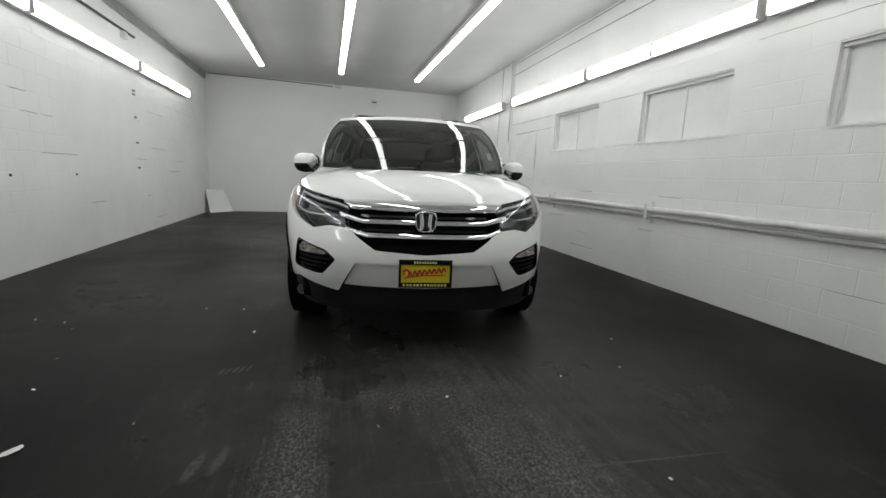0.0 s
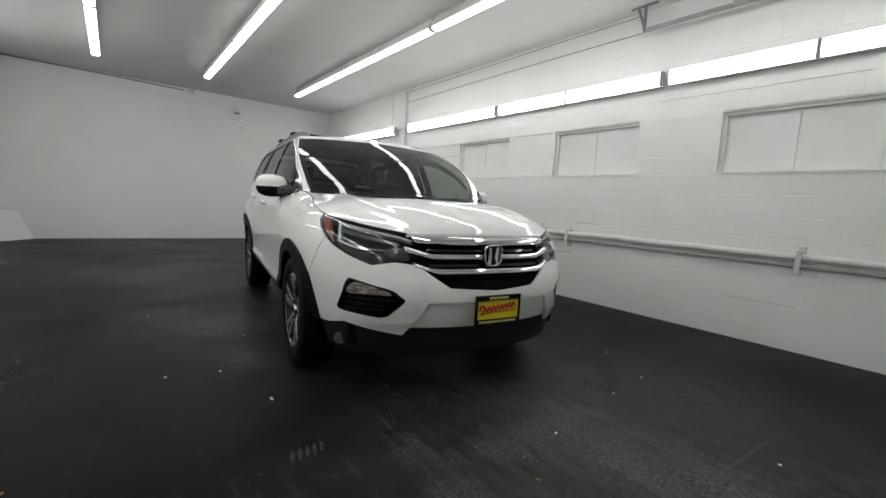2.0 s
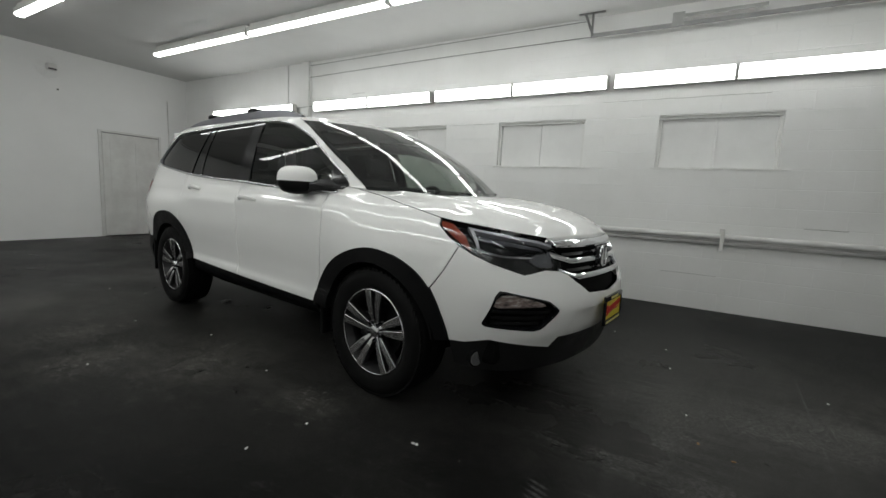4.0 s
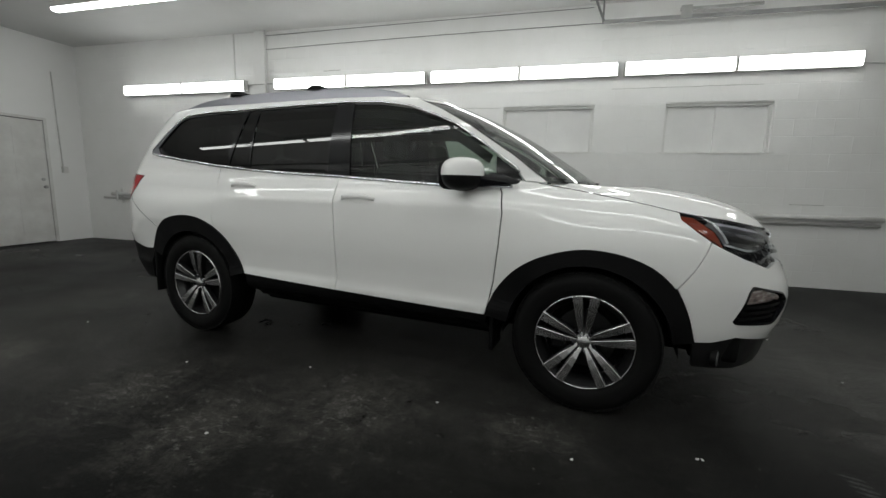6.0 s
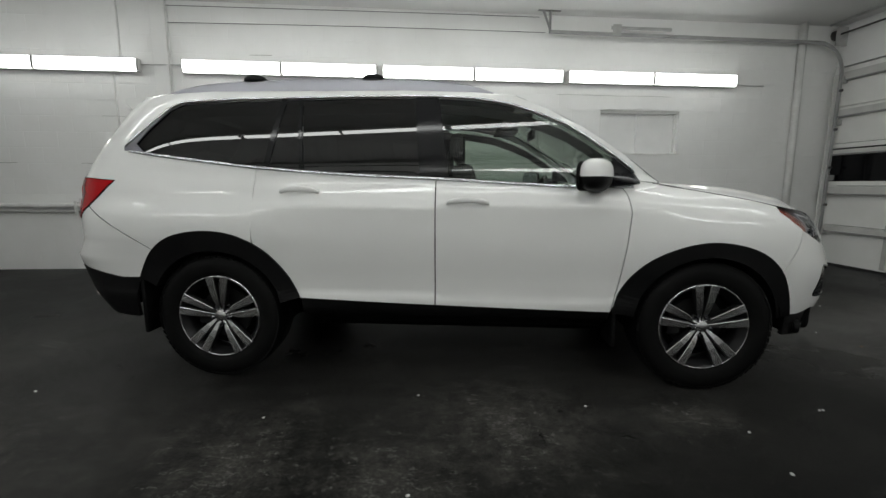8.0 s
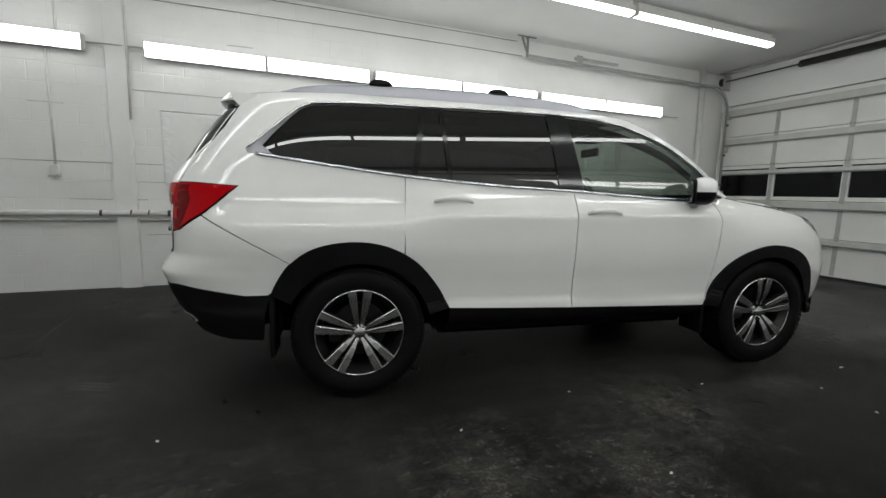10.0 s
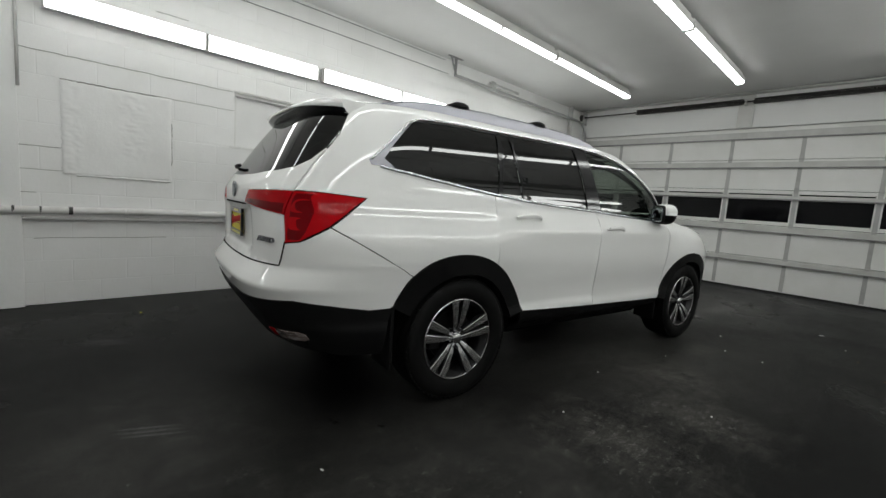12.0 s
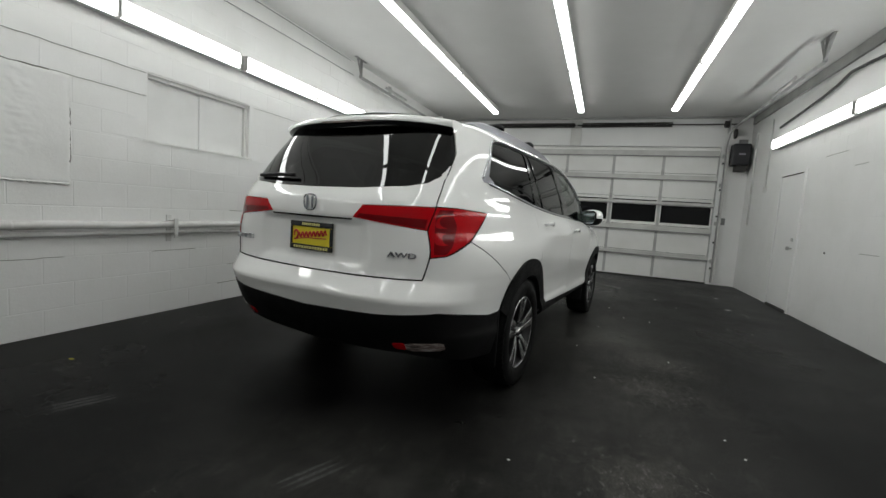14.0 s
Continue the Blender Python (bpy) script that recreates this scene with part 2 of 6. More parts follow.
bm = boxes(((WW - 0.3, WS - 0.25, 0), (DOOR_X[0], WS + 0.02, HC)), ((DOOR_X[1], WS - 0.25, 0), (WE + 0.3, WS + 0.02, HC)), ((DOOR_X[0], WS - 0.25, DOOR_H), (DOOR_X[1], WS + 0.02, HC)))
tagged(obj("wall_south", bm, plaster), "white painted wall round the garage door", "wall", kind="structure")
WINDOWS = [(1.545, 0.365), (-0.50, -1.695), (-2.55, -3.74)]
PATCH = (3.0, 2.15)
WZ = (1.64, 2.25)
xb = WE + BACK
bm = boxes(((xb, WS - 0.2, 0), (xb + 0.25, WN, WZ[0])), ((xb, WS - 0.2, WZ[1]), (xb + 0.25, WN, HC)))
cuts = [WN] + [v for w in WINDOWS for v in w] + [WS - 0.2]
for hi, lo in zip(cuts[::2], cuts[1::2]):
    box(bm, (xb, lo, WZ[0]), (xb + 0.25, hi, WZ[1]))
wall_east = tagged(obj("wall_east", bm, wall_paint), "white painted concrete block wall", "wall", kind="structure")
xw = WW - BACK
wall_west = tagged(obj("wall_west", boxes(((xw - 0.25, WS - 0.2, 0), (xw, WN, HC))), wall_paint), "white painted concrete block wall", "wall", kind="structure")


def boarded_window(i, y1, y0):
    w = thing("window_%d" % i, "boarded-up window recess painted white", "window", kind="structure")
    part("panel", boxes(((WE + 0.075, y0, WZ[0]), (WE + 0.1, (y0 + y1) / 2 - 0.006, WZ[1])), ((WE + 0.08, (y0 + y1) / 2 + 0.006, WZ[0]), (WE + 0.1, y1, WZ[1])), bevel=0.003), board_paint, w)
    part("window_frame", boxes(((WE + 0.03, y0, WZ[1] - 0.045), (WE + 0.08, y1, WZ[1])), ((WE + 0.04, y0, WZ[0]), (WE + 0.08, y0 + 0.035, WZ[1] - 0.047)), ((WE + 0.04, y1 - 0.035, WZ[0]), (WE + 0.08, y1, WZ[1] - 0.047)), bevel=0.004), window_paint, w)
    part("lintel", boxes(((WE + 0.004, y0 + 0.001, WZ[1] - 0.016), (WE + 0.06, y1 - 0.001, WZ[1] - 0.001)), bevel=0.004), window_paint, w)
    part("mullion", boxes(((WE + 0.06, (y0 + y1) / 2 - 0.012, WZ[0]), (WE + 0.082, (y0 + y1) / 2 + 0.012, WZ[1] - 0.05)), bevel=0.003), board_paint, w)
    bm = bmesh.new()
    rnd = random.Random(i)
    n = 22
    top = [(WE - 0.006 - rnd.random() * 0.004, y0 - 0.05 + (y1 - y0 + 0.1) * k / n, WZ[0] + rnd.uniform(-0.004, 0.008)) for k in range(n + 1)]
    low = [(p[0], p[1], WZ[0] - rnd.uniform(0.012, 0.028)) for p in top]
    back = [(WE + 0.07, p[1], WZ[0] + 0.004) for p in top]
    sheet(bm, [low, top, back])
    part("sill", bm, window_paint, w)


for i, (a, b) in enumerate(WINDOWS):
    boarded_window(i + 1, a, b)

def step_up(z):
    return min(max((z - 1.3) / 0.2, 0.0), 1.0)


# The filled-in opening: a bulging skim of filler with a ragged edge.
patch = thing("window_4", "filled-in window covered by rough peeling white skim", "window", kind="structure")
bm = bmesh.new()
rnd = random.Random(5)
rows = []
NJ, NK = 64, 64
for j in range(NJ + 1):
    z = 1.195 + 0.83 * j / NJ
    row = []
    for k in range(NK + 1):
        y = PATCH[1] + (PATCH[0] - PATCH[1]) * k / NK
        edge = min(j, NJ - j, k, NK - k)
        jag = (rnd.uniform(-0.006, 0.006) if edge == 0 else 0)
        swell = 0.010 * noise.noise((y * 3, z * 4, 3))
        loose = max(0.0, 1 - abs(y - PATCH[0] + 0.06) / 0.12) + max(0.0, 1 - abs(y - 2.47) / 0.16) * step_up(z)
        crease = 0.011 * loose * abs(noise.noise((y * 11, z * 26, 9))) ** 0.7
        row.append((WE - 0.004 - (0.008 if edge else 0.0) - swell - crease, y + jag, z + jag))
    rows.append(row)
sheet(bm, rows)
part("panel", bm, wall_paint, patch, smooth=True)
rnd = random.Random(17)
for name, z, y0, y1, mat, thick in (("crack", 2.028, 2.28, 3.0, "grey", 0.005), ("ledge", 1.19, 2.16, 2.9, "paint", 0.014)):
    bm = bmesh.new()
    ys = np.linspace(y0, y1, 26)
    zs = [z + rnd.uniform(-0.004, 0.004) for y in ys]
    a_ = [(WE - 0.004, y, q + thick * rnd.uniform(0.4, 1.3)) for y, q in zip(ys, zs)]
    b_ = [(WE - 0.010 - thick * rnd.uniform(0.2, 1.2), y, q + 0.001) for y, q in zip(ys, zs)]
    c_ = [(WE - 0.004, y, q - thick * rnd.uniform(0.4, 1.2)) for y, q in zip(ys, zs)]
    sheet(bm, [a_, b_, c_])
    part(name, bm, crack_grey if mat == "grey" else wall_paint, patch)
part("crack", pipe(bmesh.new(), [(WE - 0.006, 2.15 + rnd.uniform(-0.006, 0.006), z) for z in np.linspace(1.36, 1.78, 12)], 0.004, 5), crack_grey, patch)


# ---- lamps ----
def lamp_unit(name, length, halves, label, group, half=0.08, drop=0.0):
    """A long strip light lying along y, facing down -z, its back at z = 0."""
    f = thing(name, label, "light fixture", group=group)
    part("housing", boxes(((-half, 0, -0.06), (half, length, 0)), bevel=0.004), trim_paint, f)
    if drop:
        part("mounting_channel", boxes(((-half * 0.5, 0.03, 0.0005), (half * 0.5, length - 0.03, drop)), bevel=0.003), trim_paint, f)
    step_y = length / halves
    for k in range(halves):
        bm = bmesh.new()
        arc = [(-0.97, -0.061), (-0.93, -0.076), (-0.7, -0.092), (-0.3, -0.1), (0.3, -0.1), (0.7, -0.092), (0.93, -0.076), (0.97, -0.061)]
        y0, y1 = k * step_y + 0.02, (k + 1) * step_y - 0.02
        vs = sheet(bm, [[(x * half, y, z) for x, z in arc] for y in (y0, y1)])
        bm.faces.new([v for v in vs[0]][::-1])
        bm.faces.new([v for v in vs[1]])
        part("diffuser", bm, lens, f, "glowing white diffuser")
        for y in (k * step_y + 0.006, (k + 1) * step_y - 0.018):
            part("end_cap", boxes(((-half, y, -0.098), (half, y + 0.012, -0.06)), bevel=0.003), trim_paint, f)
    return f


first = lamp_unit("ceiling_light", 2.5, 2, "long white fluorescent strip light on the ceiling", "ceiling strip lights", 0.06, 0.06)
lamp_rows = [-2.07, -0.39, 1.36]
first.matrix_basis = pose(lamp_rows[0], 5.33 - 2.5, HC - 0.06)
for x in lamp_rows:
    for k in range(4):
        if x != lamp_rows[0] or k:
            copy_thing(first, pose(x, 5.33 - 2.5 - 2.535 * k, HC - 0.06))
wall_lamp = lamp_unit("wall_light", 2.49, 2, "long white fluorescent strip light on the wall", "wall strip lights")
# The back lies on the east wall when turned about y.
EAST = [6.12, 3.12, 0.565, -1.99]
wall_lamp.matrix_basis = pose(WE - 0.03, EAST[0] - 2.49, 2.66, 0, 90, 0)
for y in EAST[1:]:
    copy_thing(wall_lamp, pose(WE - 0.03, y - 2.51, 2.66, 0, 90, 0))
for y in (5.66, 3.04, 0.5, -2.04):
    copy_thing(wall_lamp, pose(WW + 0.03, y - 2.49, 2.68, 0, -90, 0))
# Darker grey band between the west wall and the ceiling.
tagged(obj("trim", boxes(((WW, WS + 0.1, HC - 0.15), (WW + 0.035, WN - 0.001, HC - 0.001)), bevel=0.004), band_paint), "darker grey band along the wall top", "trim", kind="structure")


from mathutils import geometry

# ---- the car: materials ----
paint = material("white_car_paint", (0.74, 0.74, 0.72), 0.5, 0.0, 1.0, 0.2)
paint.node_tree.nodes["Principled BSDF"].inputs["Coat IOR"].default_value = 1.62
pf = noise_node(paint, 700, 2, 0.5)
feed(paint, "Base Color", mixed(paint, maths(paint, "MULTIPLY", pf, 0.25), (0.90, 0.90, 0.885), (0.84, 0.84, 0.825)))
cladding = painted("black_cladding_plastic", (0.005, 0.005, 0.0054), (0.0075, 0.0075, 0.0075), 6, 0.5, 300, 0.2)
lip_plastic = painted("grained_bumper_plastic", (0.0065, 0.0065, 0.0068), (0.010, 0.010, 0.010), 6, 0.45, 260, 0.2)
gloss_black = material("gloss_black_plastic", (0.007, 0.007, 0.0085), 0.12, 0.0, 0.15, 0.4)
chrome = material("chrome", (0.75, 0.76, 0.78), 0.06, 1.0)
mirror_dark = material("tinted_mirror", (0.32, 0.34, 0.36), 0.03, 1.0)
dark_chrome = material("dark_chrome", (0.20, 0.20, 0.22), 0.12, 1.0)
satin = material("satin_silver_rail", (0.33, 0.33, 0.36), 0.32, 1.0)
alloy = material("machined_alloy", (0.72, 0.72, 0.73), 0.25, 1.0)
alloy_dark = material("dark_grey_alloy", (0.012, 0.012, 0.013), 0.3, 0.2)
tyre_rubber = painted("tyre_rubber", (0.0045, 0.0045, 0.0045), (0.007, 0.007, 0.007), 12, 0.6, 160, 0.2)
for m_ in (cladding, tyre_rubber):
    m_.node_tree.nodes["Principled BSDF"].inputs["Specular IOR Level"].default_value = 0.13
seam_black = material("dark_gap", (0.004, 0.004, 0.004), 0.8, spec=0.08)
red_lens = material("red_lamp_plastic", (0.46, 0.003, 0.007), 0.1, 0.0, 0.0, 0.15)
red_deep = material("deep_red_lamp_plastic", (0.075, 0.001, 0.002), 0.1, 0.0, 0.0, 0.35)
red_mid = material("mid_red_lamp_plastic", (0.17, 0.0015, 0.004), 0.1, 0.0, 0.0, 0.15)
strip_silver = material("pale_light_guide", (0.55, 0.55, 0.58), 0.25, 0.3)
fog_silver = material("ribbed_lamp_reflector", (0.42, 0.42, 0.42), 0.3, 0.6)
amber = material("amber_reflector", (0.27, 0.036, 0.012), 0.15, 0.0, 1.0)
reflector_white = material("clear_reflector", (0.26, 0.25, 0.25), 0.2, 0.3, 0.6)
rs_ = noise_node(reflector_white, 14, 6, 0.7, (1, 1, 5))
feed(reflector_white, "Base Color", ramp(reflector_white, rs_, [(0.36, (0.07, 0.065, 0.065)), (0.5, (0.30, 0.23, 0.21)), (0.66, (0.72, 0.70, 0.68))]))
cabin_black = material("dark_cabin_trim", (0.010, 0.010, 0.0105), 0.75, spec=0.2)
cabin_grey = painted("grey_seat_cloth", (0.035, 0.035, 0.036), (0.026, 0.026, 0.026), 8, 0.8, 60, 0.05)
cabin_grey.node_tree.nodes["Principled BSDF"].inputs["Specular IOR Level"].default_value = 0.15
liner = material("grey_headliner", (0.03, 0.03, 0.029), 0.9)
plate_yellow = material("yellow_plate", (0.72, 0.6, 0.015), 0.4)
plate_red = material("red_plate_print", (0.45, 0.02, 0.02), 0.4)
plate_pale = material("pale_yellow_print", (0.75, 0.7, 0.25), 0.4)


def glass(name, tint, gloss=1.0, base=0.085):
    mat = bpy.data.materials.new(name)
    mat.use_nodes = True
    n, l = nodes_of(mat)
    n.clear()
    out, mix, tr, gl, lw = (n.new("ShaderNode" + k) for k in ("OutputMaterial", "MixShader", "BsdfTransparent", "BsdfGlossy", "LayerWeight"))
    tr.inputs["Color"].default_value = (*tint, 1)
    gl.inputs["Roughness"].default_value = 0.01
    gl.inputs["Color"].default_value = (gloss, gloss, gloss, 1)
    lw.inputs["Blend"].default_value = 0.5
    steep = maths(mat, "POWER", lw.outputs["Facing"], 5.0)
    l.new(maths(mat, "ADD", maths(mat, "MULTIPLY", steep, 0.90), base), mix.inputs[0])
    l.new(tr.outputs[0], mix.inputs[1])
    l.new(gl.outputs[0], mix.inputs[2])
    l.new(mix.outputs[0], out.inputs[0])
    return mat


glass_clear = glass("clear_lamp_cover", (0.85, 0.86, 0.87), 1.0, 0.035)
glass_screen = glass("windscreen_glass", (0.50, 0.54, 0.51), 0.75)
glass_front = glass("light_green_glass", (0.52, 0.60, 0.54), 0.8)
glass_dark = glass("dark_privacy_glass", (0.014, 0.014, 0.016), 0.8)


# ---- the car: its skin ----
def smooth_table(pts):
    """A smooth curve through points, as a dense table that np.interp can read."""
    x, y = np.array(pts, float).T
    h, d = np.diff(x), np.diff(y) / np.diff(x)
    m = np.zeros(len(x))
    m[0], m[-1] = d[0], d[-1]
    for i in range(1, len(x) - 1):
        if d[i - 1] * d[i] > 0:
            w1, w2 = 2 * h[i] + h[i - 1], h[i] + 2 * h[i - 1]
            m[i] = (w1 + w2) / (w1 / d[i - 1] + w2 / d[i])
    xs = np.linspace(x[0], x[-1], 1600)
    k = np.clip(np.searchsorted(x, xs) - 1, 0, len(x) - 2)
    t = (xs - x[k]) / h[k]
    ys = (1 + 2 * t) * (1 - t) ** 2 * y[k] + t * (1 - t) ** 2 * h[k] * m[k] + t * t * (3 - 2 * t) * y[k + 1] + t * t * (t - 1) * h[k] * m[k + 1]
    return xs, ys


def read(tab, v):
    return float(np.interp(v, tab[0], tab[1]))


LOW = [(0.2, 0.90), (0.3, 0.928), (0.42, 0.955), (0.49, 0.962), (0.515, 0.958), (0.54, 0.949), (0.62, 0.951), (0.74, 0.963)]
UPPER = [(1.22, 0.895), (1.27, 0.8832), (1.33, 0.8668), (1.40, 0.8447), (1.47, 0.8193), (1.55, 0.7863), (1.62, 0.7539), (1.66, 0.732), (1.70, 0.70), (1.74, 0.645)]
# A crisp crease under the door handles; over the rear wheel it softens into a haunch.
T_SIDE = smooth_table(LOW + [(0.86, 0.9715), (0.95, 0.9740), (1.03, 0.9775), (1.045, 0.9765), (1.06, 0.970), (1.095, 0.954), (1.125, 0.9395), (1.17, 0.9125)] + UPPER)
T_HAUNCH = smooth_table(LOW + [(0.80, 0.975), (0.86, 0.9835), (0.92, 0.9845), (0.96, 0.9815), (0.985, 0.9765), (1.0, 0.9718), (1.025, 0.9615), (1.05, 0.9500), (1.075, 0.9392), (1.10, 0.9302), (1.14, 0.9208), (1.17, 0.9115)] + UPPER)
T_FENDER = smooth_table([(0.2, 0.90), (0.45, 0.945), (0.6, 0.958), (0.72, 0.972), (0.85, 0.98), (0.95, 0.965), (1.03, 0.93), (1.08, 0.893), (1.12, 0.858), (1.17, 0.815), (1.25, 0.76), (1.74, 0.6)])
T_NOSE = smooth_table([(0.2, -2.30), (0.3, -2.36), (0.42, -2.385), (0.5, -2.42), (0.62, -2.44), (0.7, -2.425), (0.8, -2.38), (0.9, -2.335), (0.97, -2.29), (1.05, -2.19), (1.2, -2.02), (1.74, -1.9)])
T_TAIL = smooth_table([(0.2, 2.25), (0.4, 2.38), (0.55, 2.485), (0.66, 2.53), (0.70, 2.548), (0.715, 2.552), (0.73, 2.544), (0.78, 2.508), (0.83, 2.479), (0.95, 2.478), (1.0, 2.481), (1.075, 2.485), (1.13, 2.490), (1.19, 2.486), (1.24, 2.462), (1.28, 2.435), (1.4, 2.36), (1.5, 2.295), (1.63, 2.20), (1.74, 2.10)])
Y_FRONT, Y_REAR = -1.2, 1.3


def corner_table(n, w, depth, sweep=0.0):
    a = np.linspace(0, np.pi / 2, 4000)
    cx = np.cos(a) ** (2 / n)
    cy = np.sin(a) ** (2 / n) * (1 - sweep * cx ** 1.6)
    s = np.r_[0, np.cumsum(np.hypot(np.diff(cx * w), np.diff(cy * depth)))]
    return s, cx, cy


CF = corner_table(3.5, 0.95, 1.22, 0.10)
CR = corner_table(4.3, 0.95, 1.18)
LF, LR = CF[0][-1], CR[0][-1]
D_MID = LF
D_END = LF + (Y_REAR - Y_FRONT) + LR


def step(a, b, v):
    t = min(max((v - a) / (b - a), 0.0), 1.0)
    return t * t * (3 - 2 * t)


def skin(d, z):
    """The body's surface: d runs round the car from the middle of the nose, down its right-hand flank (-x), to the middle of the tail."""
    side = -1.0
    if d < 0:
        d, side = -d, 1.0
    elif d > D_END:
        d, side = 2 * D_END - d, 1.0
    if d < LF:
        q = LF - d
        cx, cy = float(np.interp(q, CF[0], CF[1])), float(np.interp(q, CF[0], CF[2]))
        y = Y_FRONT + (read(T_NOSE, z) - Y_FRONT) * cy
    elif d > LF + Y_REAR - Y_FRONT:
        q = d - LF - (Y_REAR - Y_FRONT)
        cx, cy = float(np.interp(q, CR[0], CR[1])), float(np.interp(q, CR[0], CR[2]))
        y = Y_REAR + (read(T_TAIL, z) - Y_REAR) * cy
    else:
        cx, y = 1.0, Y_FRONT + d - LF
    f = step(0.75, 1.5, -y)
    h = step(0.7, 1.35, y)
    w = (read(T_SIDE, z) * (1 - h) + read(T_HAUNCH, z) * h) * (1 - f) + read(T_FENDER, z) * f
    if y < -0.2:
        w *= 1 - 0.045 * min((y + 0.2) / -0.8, 1.3) ** 2 * step(1.08, 1.2, z)
    return Vector((side * w * cx, y, z))


def out(d, z):
    e = 0.006
    a = skin(d + e, z) - skin(d - e, z)
    b = skin(d, z + e) - skin(d, z - e)
    return b.cross(a).normalized()


def at(d, z, off=0.0):
    return skin(d, z) + out(d, z) * off


def dd(kind, v, z):
    """d of a point: "f" by x on the nose, "r" by x on the tail, "y" by y on the flank."""
    if kind == "y":
        if v < Y_FRONT:
            c = (v - Y_FRONT) / (read(T_NOSE, z) - Y_FRONT)
            return LF - float(np.interp(min(c, 1), CF[2], CF[0]))
        if v > Y_REAR:
            c = (v - Y_REAR) / (read(T_TAIL, z) - Y_REAR)
            return LF + Y_REAR - Y_FRONT + float(np.interp(min(c, 1), CR[2], CR[0]))
        return LF + v - Y_FRONT
    if kind == "f":
        c = min(abs(v) / (read(T_SIDE, z) * 0.3 + read(T_FENDER, z) * 0.7), 1)
        d = LF - float(np.interp(-c, -CF[1], CF[0]))
        return d if v <= 0 else -d
    c = min(abs(v) / read(T_SIDE, z), 1)
    d = D_END - (LR - float(np.interp(-c, -CR[1], CR[0])))
    return d if v <= 0 else 2 * D_END - d


def line(*pts):
    return [(dd(k, v, z), z) for k, v, z in pts]


def both(*pts):
    """A closed outline from its half, given from the middle to the middle, on the -x side; kinds f or r."""
    half = line(*pts)
    mid = 0.0 if pts[0][0] == "f" or pts[-1][0] == "f" else D_END
    return half + [(2 * mid - d, z) for d, z in half[::-1] if abs(d - mid) > 1e-6]


def rounded(poly, times=1, cut=0.2):
    for _ in range(times):
        p = []
        for a, b in zip(poly, poly[1:] + poly[:1]):
            p += [(a[0] + (b[0] - a[0]) * cut, a[1] + (b[1] - a[1]) * cut), (b[0] + (a[0] - b[0]) * cut, b[1] + (a[1] - b[1]) * cut)]
        poly = p
    return poly


def dense(poly, gap=0.025):
    p = []
    for a, b in zip(poly, poly[1:] + poly[:1]):
        n = max(1, int(math.dist(a, b) / gap + 0.5))
        p += [(a[0] + (b[0] - a[0]) * k / n, a[1] + (b[1] - a[1]) * k / n) for k in range(n)]
    return p


def inside(pts, poly):
    x, y = pts[:, 0], pts[:, 1]
    r = np.zeros(len(pts), bool)
    for (ax, ay), (bx, by) in zip(poly, poly[1:] + poly[:1]):
        if ay != by:
            r ^= ((ay > y) != (by > y)) & (x < (bx - ax) * (y - ay) / (by - ay) + ax)
    return r


def near(pts, poly, dist):
    p = np.array(poly)
    return np.array([np.min((p[:, 0] - q[0]) ** 2 + (p[:, 1] - q[1]) ** 2) < dist * dist for q in pts], bool) if len(pts) else np.zeros(0, bool)


def panel_mesh(poly, holes=(), off=0.0, rim=0.02, grid=0.035, flip=False, depth=None):
    """A sheet of the car's skin within an outline, with a turned-in rim. depth: a function of (d, z) added to off."""
    loops = [dense(poly)] + [dense(h) for h in holes]
    pts = np.array([p for q in loops for p in q])
    lo, hi = pts.min(0), pts.max(0)
    gx, gy = np.meshgrid(np.arange(lo[0] + grid / 2, hi[0], grid), np.arange(lo[1] + grid / 2, hi[1], grid))
    g = np.c_[gx.ravel(), gy.ravel()]
    ok = inside(g, loops[0])
    for h in loops[1:]:
        ok &= ~inside(g, h)
    g = g[ok]
    g = g[~near(g, [p for q in loops for p in q], grid * 0.5)]
    edges, k = [], 0
    for q in loops:
        edges += [(k + i, k + (i + 1) % len(q)) for i in range(len(q))]
        k += len(q)
    allp = [Vector(p) for p in pts] + [Vector(p) for p in g]
    vs, es, fs, *_ = geometry.delaunay_2d_cdt(allp, edges, [], 0, 1e-5)
    mid = np.array([np.mean([vs[i][:] for i in f], axis=0) for f in fs])
    ok = inside(mid, loops[0])
    for h in loops[1:]:
        ok &= ~inside(mid, h)
    fs = [f for f, o in zip(fs, ok) if o]
    mir = -1.0 if flip else 1.0
    where, norm = [], []
    for v in vs:
        n = out(v[0], v[1])
        p = skin(v[0], v[1]) + n * (off + (depth(v[0], v[1]) if depth else 0.0))
        where.append(Vector((p.x * mir, p.y, p.z)))
        norm.append(Vector((n.x * mir, n.y, n.z)))
    verts, faces, normals = list(where), [], list(norm)
    for f in fs:
        a, b, c = (where[i] for i in f[:3])
        good = (b - a).cross(c - a).dot(norm[f[0]]) > 0
        faces.append(tuple(f) if good else tuple(f[::-1]))
    if rim:
        count = {}
        for f in faces:
            for a, b in zip(f, f[1:] + f[:1]):
                count[(a, b)] = 1
        for a, b in list(count):
            if (b, a) not in count:
                k = len(verts)
                n = (where[b] - where[a]).cross(norm[a]).normalized()
                verts += [where[a], where[b], where[b] - norm[b] * rim, where[a] - norm[a] * rim]
                normals += [n] * 4
                faces.append((k, k + 3, k + 2, k + 1))
    me = bpy.data.meshes.new("panel")
    me.from_pydata([v[:] for v in verts], [], faces)
    me.update()
    me.shade_smooth()
    if not depth:
        me.normals_split_custom_set_from_vertices([n[:] for n in normals])
    return me


